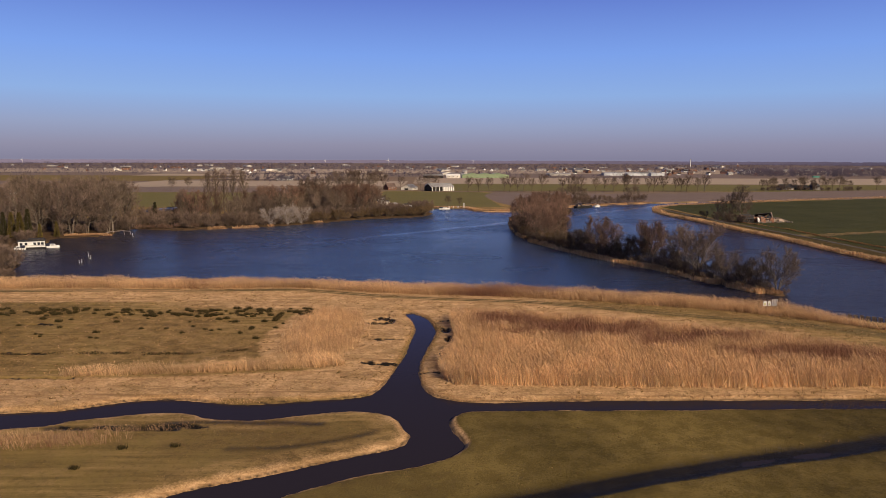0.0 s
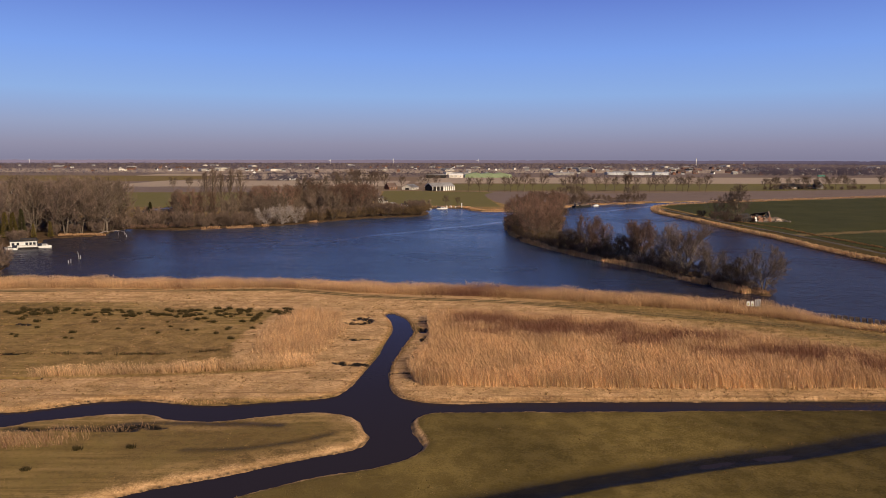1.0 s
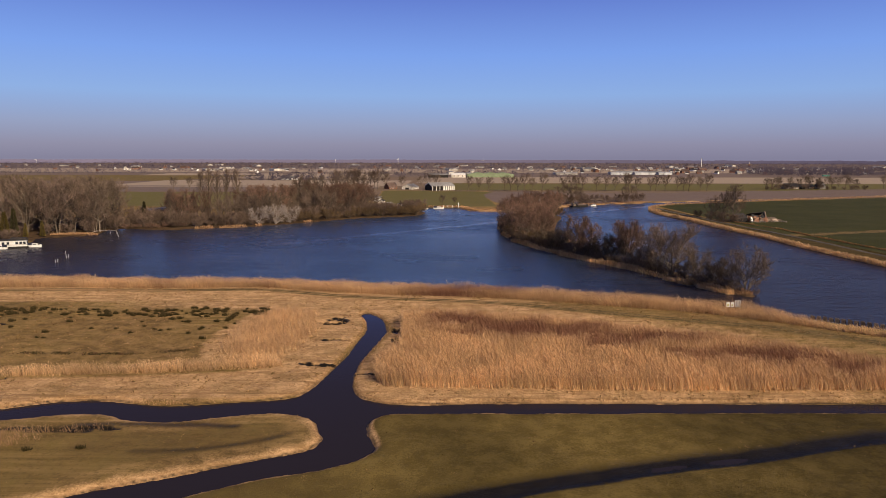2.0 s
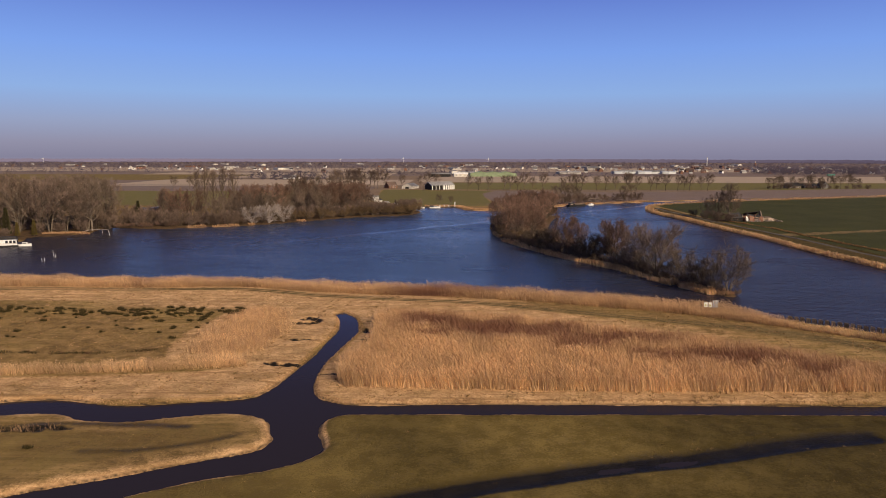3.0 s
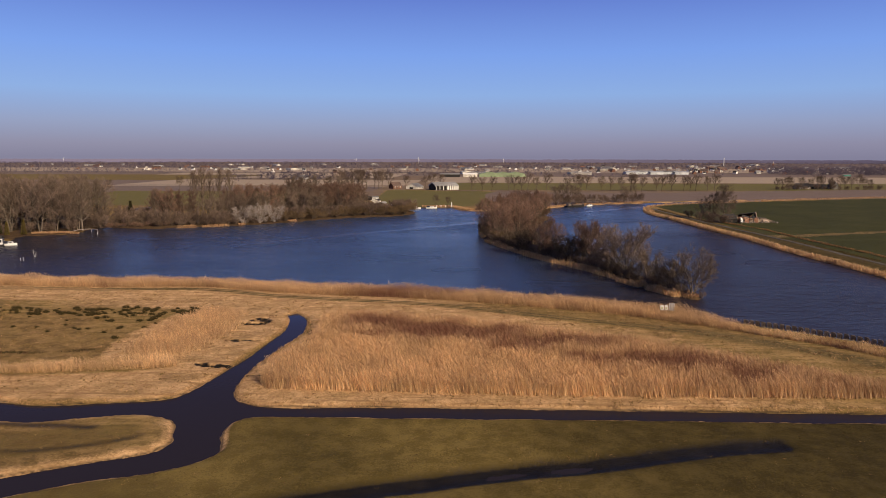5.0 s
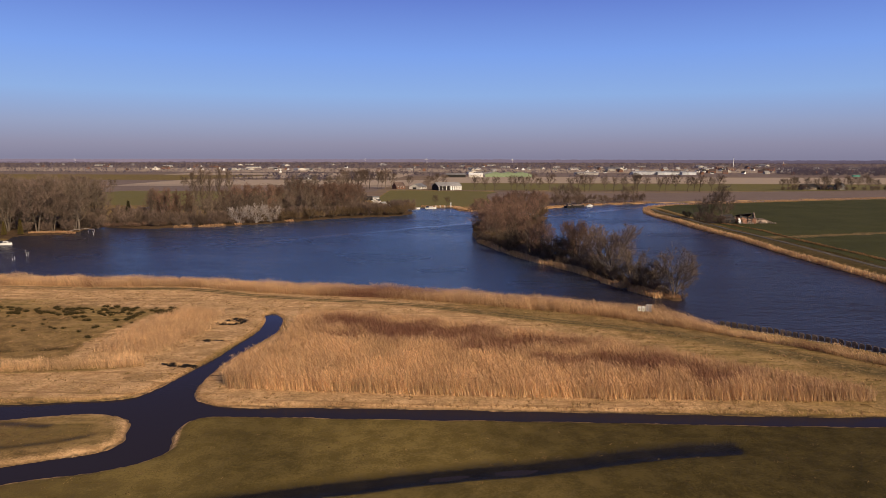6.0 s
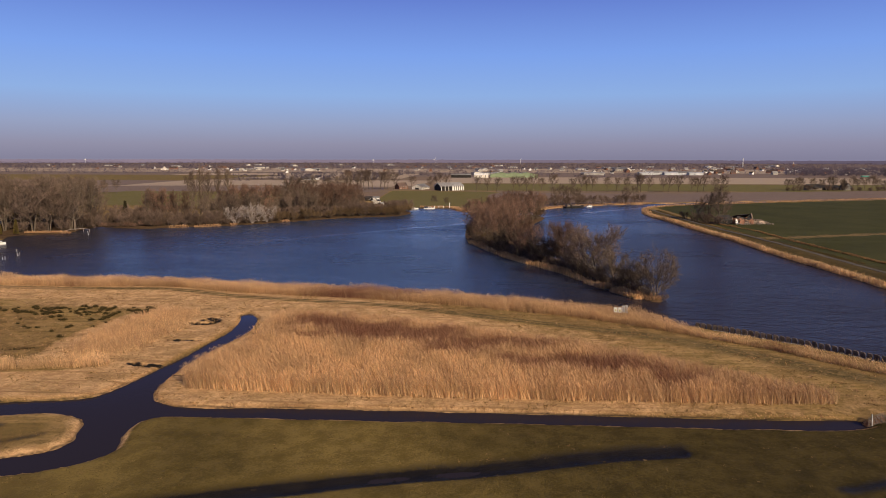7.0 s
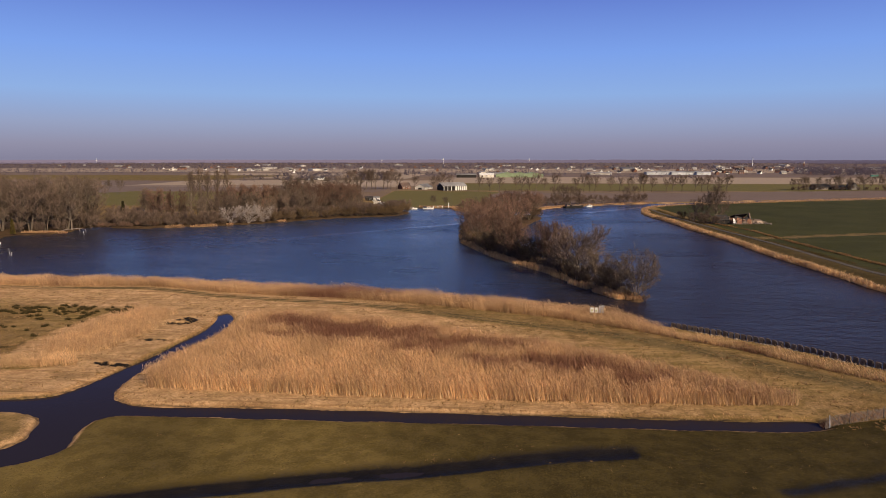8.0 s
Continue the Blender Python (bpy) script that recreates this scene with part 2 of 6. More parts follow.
TWIG_OLIVE = surface("olive_twigs", (0.13, 0.086, 0.046), (0.205, 0.138, 0.077), 0.8, 0.95, 0.1, vary=0.25)

# ---- plan: banks, shores and fields ----
def curve(points, closed=False, step=5):
    """A smooth line through a few points of the plan."""
    p = [np.array(q, float) for q in points]
    k, res = len(p), []
    for i in range(k if closed else k - 1):
        a, b, c, d = (p[(i + j) % k] if closed else p[min(max(i + j, 0), k - 1)] for j in (-1, 0, 1, 2))
        for s in range(step):
            u = s / step
            res.append(0.5 * (2 * b + (c - a) * u + (2 * a - 5 * b + 4 * c - d) * u * u + (3 * b - a - 3 * c + d) * u ** 3))
    if not closed:
        res.append(p[-1])
    return np.array(res)


def inside(poly, x, y):
    r = np.zeros(x.shape, bool)
    for (ax, ay), (bx, by) in zip(poly, np.roll(poly, -1, 0)):
        hit = (ay > y) != (by > y)
        with np.errstate(divide="ignore", invalid="ignore"):
            r ^= hit & (x < (bx - ax) * (y - ay) / (by - ay) + ax)
    return r


def line_gap(line, x, y, closed=False):
    best = np.full(x.shape, 1e9)
    ends = np.roll(line, -1, 0) if closed else line[1:]
    for (ax, ay), (bx, by) in zip(line, ends):
        dx, dy = bx - ax, by - ay
        u = np.clip(((x - ax) * dx + (y - ay) * dy) / (dx * dx + dy * dy + 1e-9), 0, 1)
        best = np.minimum(best, (x - ax - u * dx) ** 2 + (y - ay - u * dy) ** 2)
    return np.sqrt(best)


def region(poly, x, y, near=60.0):
    """Metres to the edge of a region, positive inside; only worked out close to it."""
    lo, hi = poly.min(0) - near, poly.max(0) + near
    pick = (x > lo[0]) & (x < hi[0]) & (y > lo[1]) & (y < hi[1])
    r = np.full(x.shape, -near)
    r[pick] = line_gap(poly, x[pick], y[pick], True) * np.where(inside(poly, x[pick], y[pick]), 1, -1)
    return r


NORTH_BANK = curve([(-160, 98), (-95, 98), (-54.7, 100.2), (-47.4, 101.7), (-40.5, 104.8), (-32.1, 105.3), (-24.5, 103.3), (-16.3, 104.2), (-6.3, 106.4), (-3.1, 109.8), (-0.4, 122.6), (1.2, 137), (2.0, 148), (1.5, 156.1), (-0.6, 163.5), (0.2, 165.6), (1.6, 165.2), (3.8, 161.5), (5.8, 154), (6.4, 147), (5.3, 137.5), (3.5, 125), (3.6, 115), (4.6, 109), (7.8, 105.5), (13.1, 103.9), (30, 104.6), (63.4, 104.6), (95, 104.5), (109.5, 105.2)])
SOUTH_BANK = curve([(111, 104.0), (106.1, 101.0), (80, 100.5), (47.5, 100.2), (23, 100.1), (14.9, 99.9), (10.6, 99.3), (8.3, 97.0), (8.3, 93.5), (9.4, 89.8), (9.6, 87.3), (7.6, 84.3), (3.3, 81.6), (-2.7, 79.3), (-8.5, 75.9), (-14, 72.4), (-30, 63), (-80, 40), (-160, 12)])
DITCH = np.vstack([NORTH_BANK, SOUTH_BANK])
SPIT = curve([(-150, 88), (-75, 90), (-50, 94), (-44.7, 96.6), (-37.8, 98.8), (-30, 99.6), (-26.1, 97.4), (-20, 96.8), (-13.3, 98.3), (-6.5, 100.0), (-2, 99.0), (0.4, 97.0), (1.6, 93.8), (2.6, 90.9), (1.2, 87.4), (-4.5, 84.4), (-12.8, 80.2), (-21.2, 76.1), (-30, 71), (-75, 49), (-150, 22)], True)
SHORE_SOUTH = [(-83, 203), (-48, 202), (-12, 197.5), (21.8, 192.5), (53.4, 184.5), (81.0, 173.5), (92.5, 166.5), (103.5, 158.2), (113.4, 150.3), (121.8, 142.3), (132.8, 129.9)]
SHORE_EAST = [(150, 112), (175, 90), (215, 75), (213, 110), (185, 165), (172, 204), (171, 225), (169.5, 250), (168, 285), (168, 325), (165, 370), (163.5, 420), (161, 465), (164, 494), (176, 530), (200, 556), (234, 575), (330, 625)]
SHORE_NORTH = [(450, 677), (640, 755), (638, 764), (446, 688), (239, 597), (192, 580), (165, 566), (140, 552), (115, 532), (96, 505), (88, 485), (53.3, 485), (37.8, 490), (29.7, 515), (8, 516), (-6, 508), (2, 487), (7, 468), (0, 445)]
SHORE_WEST = [(-12, 436), (-34, 425), (-58, 399), (-81, 377), (-101, 367), (-118, 358), (-132, 359), (-143, 360), (-150, 360), (-151, 349), (-148, 334), (-157, 325), (-166, 318), (-160, 300), (-170, 283), (-156, 262), (-138, 245), (-132, 230), (-122, 212)]
LAKE = curve(SHORE_SOUTH + SHORE_EAST + SHORE_NORTH + SHORE_WEST, True, 4)
STRIP = curve([(60, 455), (50, 400), (47.5, 363), (48, 330), (53, 302), (62.2, 274), (72, 252), (84, 228), (93, 201), (100.0, 187.3), (103.0, 188.6), (102.4, 199), (97, 219), (90, 243), (82, 262), (76, 282), (72, 310), (74, 345), (84, 400), (93, 440), (84, 458)], True)
TRACK = curve([(-160, 187), (-91.5, 189.1), (-60.3, 189.3), (-34.5, 190.0), (-21.0, 186.6), (-9.2, 181.9), (9.1, 178.0), (29.9, 173.8), (45.7, 167.7), (70.0, 156.8), (90.8, 146.3), (100.5, 139.5), (114.7, 126.0), (125.3, 116.8), (150, 96)])
DIKE = curve([(168, 497), (167.5, 466), (168.5, 420), (171, 372), (175, 325), (176.5, 285), (177, 250), (179, 225), (181, 204), (193, 168), (222, 110), (240, 60)])
SWALE = curve([(81.0, 91.5), (78.5, 91.1), (73.5, 90.0), (66.4, 88.0), (56.3, 85.0), (46, 82.6), (35.9, 79.2), (28.6, 76.9), (18.5, 73.2), (5, 68.5)])
REED_BED = curve([(7.4, 115.0), (8.8, 111.6), (13, 110.2), (37.5, 109.2), (72, 108.8), (96, 109.3), (109.0, 110.3), (107.2, 113.0), (99.6, 117.6), (92.2, 122.9), (84, 129.1), (74.8, 136.1), (64.3, 141.7), (52.8, 147.9), (40, 152.0), (27.7, 155.5), (14, 159.5), (10.2, 157), (10.3, 145), (10.5, 135), (8.7, 126.7), (7.4, 121)], True)
REED_LEFT = curve([(-26, 140), (-24.5, 154), (-22, 165), (-14.7, 168), (-9.5, 162), (-7.5, 151), (-7.2, 140), (-8.5, 131.6), (-11.5, 125.5), (-17, 124), (-23, 128)], True)
REED_LOW = curve([(-56, 115.6), (-34.5, 116.6), (-22, 118.3), (-10.5, 121.5), (-12.5, 125), (-22, 122.5), (-34.5, 119.6), (-52, 118)], True)
REED_SPIT = curve([(-60, 85), (-45.6, 85.4), (-39, 86.2), (-33.5, 88.3), (-34, 90.4), (-41, 90.2), (-48, 89.8), (-60, 88.5)], True)
LAKE_NEAR = curve([(-150, 205), (-115, 204), (-83, 203), (-48, 202), (-12, 197.5), (21.8, 192.5), (53.4, 184.5), (81.0, 173.5), (92.5, 166.5), (103.5, 158.2), (113.4, 150.3), (121.8, 142.3), (132.8, 129.9), (150, 112)])
PUDDLES = [(-5.6, 153.8, 2.6, 1.1), (-5.0, 157.6, 1.8, 1.8), (-3.4, 139.5, 2.2, 0.6), (-3.4, 123.0, 2.6, 1.0), (6.2, 117.4, 2.0, 0.4), (8.7, 156, 1.2, 0.4), (8.6, 147.5, 0.6, 1.8), (9.2, 139, 0.5, 2.2), (7.9, 128, 0.35, 3.0), (-80.5, 152.0, 3.2, 0.6), (-73, 129.2, 6, 0.5), (-34.6, 92.6, 4.4, 0.6), (-29.4, 93.6, 3.4, 0.42), (-41, 92.7, 3.6, 0.2), (-62, 115.0, 7, 0.25), (-186, 498, 9, 26)]
# wet mud lies in ragged chains of small hollows
mrng = random.Random(12)
PUDDLES = [(px + rx * (0.85 * (2 * i / 4 - 1) + mrng.uniform(-0.15, 0.15)), py + ry * mrng.uniform(-0.9, 0.9), max(rx * mrng.uniform(0.2, 0.42), 0.3), max(ry * mrng.uniform(0.45, 0.95), 0.3)) if rx < 9 else (px, py, rx, ry) for px, py, rx, ry in PUDDLES for i in range(5 if rx < 9 else 1)]


def heights(x, y):
    """The lie of the land, and the distance to the nearest water edge."""
    wet = np.maximum(np.minimum(region(DITCH, x, y), -region(SPIT, x, y)), np.minimum(region(LAKE, x, y), -region(STRIP, x, y)))
    land = 0.6 + 0.12 * np.sin(x * 0.11 + np.sin(y * 0.07) * 2) * np.sin(y * 0.09) + 0.05 * np.sin(x * 0.63 + y * 0.21) * np.sin(y * 0.55 - x * 0.2)
    land = land + 0.55 * np.exp(-(line_gap(TRACK, x, y) / 6.0) ** 2) + 1.1 * np.exp(-(line_gap(DIKE, x, y) / 4.5) ** 2)
    for px, py, rx, ry in PUDDLES:
        land = land - (0.74 if rx < 9 else 1.1) * np.exp(-np.maximum(((x - px) / rx) ** 2 + ((y - py) / ry) ** 2 + 0.55 * np.sin(1.3 * x + 0.9 * y + 2 * np.sin(0.7 * y)) * np.sin(2.6 * y - 1.1 * x + np.sin(1.7 * x)) + 0.35 * np.sin(3.7 * x) * np.sin(4.3 * y + x), 0.0) ** 2)
    gap = line_gap(SWALE, x, y)
    land = land - 0.52 * np.exp(-(gap / 1.9) ** 2)
    edge = wet + 0.08 * np.sin(x * 1.7 + y * 0.6 + 2.3 * np.sin(x * 0.31)) * np.sin(y * 1.9 - x * 0.8 + 1.9 * np.sin(y * 0.23 + x * 0.41)) + 0.06 * np.sin(x * 3.9 + y * 1.3 + 2.0 * np.sin(x * 0.77)) + 0.12 * np.sin(x * 0.53 - y * 0.4)
    h = np.where(edge < 0, land * np.tanh(-edge / 0.75), 0.9 * -np.tanh(edge / 1.2))
    return h, wet


def make_ground():
    rows = np.concatenate([[-4000, -1500, -500, -150, 0, 30], np.arange(45, 66, 0.6), np.arange(66, 166, 0.46), 166 * 1.0082 ** np.arange(1, 37), 224 * 1.017 ** np.arange(0, 147), [2900, 3400, 4000, 4950, 7000]])
    half = 300
    u = np.concatenate([[-60, -14, -5, -2.2, -1.3], np.linspace(-0.98, 0.98, 2 * half + 1), [1.3, 2.2, 5, 14, 60]])
    wide = np.maximum(rows + 25, 85)
    Y = np.repeat(rows[:, None], len(u), 1)
    X = 40 + u[None, :] * wide[:, None]
    X = np.clip(X, -9000, 9000)
    x, y = X.ravel(), Y.ravel()
    h, wet = heights(x, y)
    far = np.clip((y - 900) / 300, 0, 1)
    h = h * (1 - far) + 0.5 * far
    # clods and hummocks
    rough = np.random.default_rng(5).normal(0, 1, len(x))
    h = h + np.where((wet < -1.2) & (y > 40) & (y < 230), 0.045 * rough * np.where(y < 101, 0.45, 1.0), 0.0)
    nr, nc = len(rows), len(u)
    idx = np.arange(nr * nc).reshape(nr, nc)
    faces = np.stack([idx[:-1, :-1], idx[:-1, 1:], idx[1:, 1:], idx[1:, :-1]], -1).reshape(-1, 4)
    me = bpy.data.meshes.new("ground")
    me.from_pydata(np.stack([x, y, h], -1).tolist(), [], faces.tolist())
    me.polygons.foreach_set("use_smooth", np.ones(len(faces), bool))
    sand = lambda v, w=1.0: np.clip(0.5 + v / w, 0, 1)
    # dry stubble along the ditches, pasture to the south, fields beyond the water
    track_gap, dike_gap = line_gap(TRACK, x, y), line_gap(DIKE, x, y)
    cut = curve([(-160, 99), (-54, 100), (-30, 104), (-3, 108), (-1, 125), (3, 164), (0, 171), (-10, 169), (-8, 140), (-11, 122), (-30, 116), (-56, 115), (-160, 112)], True)
    between = curve([(6, 103), (60, 104), (111, 105), (118, 108), (121, 119), (100, 138), (70, 155), (30, 172), (4, 177), (0, 172), (4, 160), (8, 150), (6, 135), (3, 115)], True)
    meadow_top = curve([(-160, 168), (-60, 168), (-27, 167), (-5, 170), (-2, 178), (-20, 184), (-36, 188), (-160, 186)], True)
    spit_rim = region(SPIT, x, y)
    straw = np.maximum.reduce([sand(region(cut, x, y), 3), sand(region(between, x, y), 3) * np.interp(x + 0.5 * (y - 105), [62, 88, 108], [1.0, 0.55, 0.38]), 0.85 * sand(region(meadow_top, x, y), 6) * np.interp(x, [-75, -28], [0.3, 1.0]), 0.58 * sand(2.2 - np.abs(spit_rim), 2.6) * (spit_rim > -1), sand(3.5 - np.abs(wet), 3) * (y > 175) * (y < 620) * ((x > 140) | ((y < 215) & (x > -108)) | (y > 480))])
    straw = np.maximum(straw, np.clip(0.95 - np.maximum(x - 10, 0) * 0.009, 0.33, 1) * sand(13 - track_gap, 6) * (y > 110) * np.clip(1.4 - x / 60, 0.0, 1.0))
    straw = np.maximum(straw, 0.9 * sand(region(REED_LEFT, x, y) + 3, 3))
    straw = np.maximum(straw, 0.8 * sand(1.0 - np.abs(wet), 1.2) * (y < 102))
    south = sand(region(np.vstack([SOUTH_BANK, [(-160, -200), (300, -200), (300, 104), (130, 109), (115, 104.5)]]), x, y, 300.0) - 0.3, 1.2)
    pasture = np.maximum(south * np.interp(x, [-10, 30, 75], [0.6, 0.8, 1.0]), 0.5 * sand(spit_rim - 3.4, 3))
    pasture = np.maximum(pasture, sand(8.5 - track_gap, 4) * np.clip((x - 35) / 50, 0, 0.27))
    pasture = np.maximum(pasture, 0.62 * sand(13 - dike_gap, 5) * (x > 160) * (wet < -3))
    soil = sand(region(curve([(72, 530), (118, 536), (192, 588), (245, 604), (460, 700), (700, 790), (640, 850), (400, 790), (250, 735), (146, 732), (72, 745), (58, 640)], True, 2), x, y), 6)
    soil = np.maximum(soil, 0.8 * sand(y - 1340, 20))
    soil = np.maximum(soil, sand(np.minimum(np.minimum(y - 742, 860 - y), -60 - x), 10))
    soil = np.maximum(soil, sand(np.minimum(y - 690, 1060 - y) - np.abs(x + 620) * 0.3 + 60, 10) * (x < -330))
    crop = np.maximum.reduce([sand(region(np.array([(-47, 777), (-40, 640), (-30, 520), (8, 517), (60, 525), (58, 640), (72, 752)]), x, y), 4), sand(np.minimum(x - 182, np.minimum(y - 60, 548 + (x - 182) * 0.42 - y)), 3) * (wet < -6), sand(np.minimum(np.minimum(y - 790, 1000 - y), x - 20), 8), sand(np.minimum(np.minimum(y - 520, 735 - y), -95 - x), 8)])
    soil = np.maximum(soil, 0.55 * sand(y - 620, 20) * (crop < 0.3))
    pale = np.maximum.reduce([sand(np.minimum(np.minimum(y - 1010, 1330 - y), x + 20), 10), sand(np.minimum(np.minimum(y - 905, 1120 - y), np.minimum(-30 - x, x + 420)), 10), sand(np.minimum(np.minimum(y - 870, 885 - y), -60 - x), 6), sand(np.minimum(np.minimum(y - 1210, 1600 - y), np.minimum(-90 - x, x + 600)), 10), 0.75 * sand(np.minimum(y - 1700, 2300 - y), 30)])
    # a wide dull-green field far to the west
    west = sand(np.minimum(np.minimum(y - 1080, 1420 - y), np.minimum(-420 - x + 0.25 * (y - 1100), x + 1000)), 10)
    crop, soil, pale = np.maximum(crop, 0.46 * west), soil * (1 - west), pale * (1 - west)
    lane = np.maximum.reduce([sand(1.0 - np.abs(track_gap - 1.0), 1.6) * 0.75, sand(4.0 - track_gap, 4) * np.clip((x - 60) / 50, 0, 0.62), sand(1.6 - np.abs(dike_gap - 5.5), 1.5) * 0.6])
    lane = np.maximum(lane, sand(2.2 - np.abs(region(np.array([(181, 330), (300, 372), (420, 410), (420, 412), (300, 374), (181, 332)]), x, y, 30)), 2) * (x > 180))
    woods = np.array([(-260, 203), (-112, 203), (-126, 240), (-165, 300), (-148, 336), (-150, 352), (-128, 351), (-55, 389), (7, 432), (14, 470), (-6, 508), (-40, 570), (-90, 520), (-125, 440), (-150, 385), (-210, 430), (-270, 430)])
    litter = np.maximum.reduce([sand(region(woods, x, y), 6), sand(region(STRIP, x, y) + 0.5, 2), sand(9 - np.hypot(x - 187, y - 410), 8)])
    gap = line_gap(SWALE, x, y)
    # the swale is wettest along its line and damp on its northern side
    damp = line_gap(SWALE + np.array([0.5, 1.5]), x, y)
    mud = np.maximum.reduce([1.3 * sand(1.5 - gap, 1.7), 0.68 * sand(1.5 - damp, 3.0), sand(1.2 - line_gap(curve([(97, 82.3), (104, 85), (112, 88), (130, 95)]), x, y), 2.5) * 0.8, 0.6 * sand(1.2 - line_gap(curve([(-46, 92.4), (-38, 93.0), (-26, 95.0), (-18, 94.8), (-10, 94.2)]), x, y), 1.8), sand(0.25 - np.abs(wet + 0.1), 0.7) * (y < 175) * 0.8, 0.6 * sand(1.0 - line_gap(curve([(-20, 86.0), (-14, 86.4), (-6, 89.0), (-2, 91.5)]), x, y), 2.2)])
    for px, py, rx, ry in PUDDLES:
        mud = np.maximum(mud, np.clip(1.5 - ((x - px) / (rx + 0.35)) ** 2 - ((y - py) / (ry + 0.2)) ** 2 + 0.5 * np.sin(1.9 * x - 1.4 * y) * np.sin(2.2 * y + x), 0, 0.9))
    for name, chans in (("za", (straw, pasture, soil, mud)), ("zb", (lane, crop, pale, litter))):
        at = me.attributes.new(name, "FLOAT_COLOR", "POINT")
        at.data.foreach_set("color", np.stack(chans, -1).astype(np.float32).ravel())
    me.materials.append(GROUND)
    return tagged(new("ground", me), "flat polder ground of dry meadow, pasture and fields", "ground", kind="structure")


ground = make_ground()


def plane(name, x0, y0, x1, y1, z, material):
    me = bpy.data.meshes.new(name)
    me.from_pydata([(x0, y0, z), (x1, y0, z), (x1, y1, z), (x0, y1, z)], [], [(0, 1, 2, 3)])
    me.materials.append(material)
    return new(name, me)


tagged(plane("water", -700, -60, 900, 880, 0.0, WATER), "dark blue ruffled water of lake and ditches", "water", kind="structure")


# ---- reeds and grass ----
def ground_z(x, y):
    return heights(np.asarray(x, float), np.asarray(y, float))[0]


def scatter(poly, per_m2, rng, ragged=0.0):
    lo, hi = poly.min(0), poly.max(0)
    k = int((hi - lo).prod() * per_m2)
    p = lo + rng.random((k, 2)) * (hi - lo)
    p = p[inside(poly, p[:, 0], p[:, 1])]
    if ragged:
        thin = line_gap(poly, p[:, 0], p[:, 1], True) / ragged + 0.5 * np.sin(p[:, 0] * 0.7 + np.sin(p[:, 1] * 0.5) * 2) * np.sin(p[:, 1] * 0.8)
        p = p[thin > rng.random(len(p))]
    return p


def along(line, width_lo, width_hi, count, rng):
    """Points strewn beside a line, to its left by width_lo to width_hi metres."""
    seg = np.diff(line, axis=0)
    size = np.hypot(seg[:, 0], seg[:, 1])
    pick = rng.choice(len(seg), count, p=size / size.sum())
    u = rng.random(count)[:, None]
    nrm = np.stack([-seg[:, 1], seg[:, 0]], -1)[pick] / size[pick][:, None]
    return line[pick] + seg[pick] * u + nrm * (width_lo + rng.random(count) * (width_hi - width_lo))[:, None]


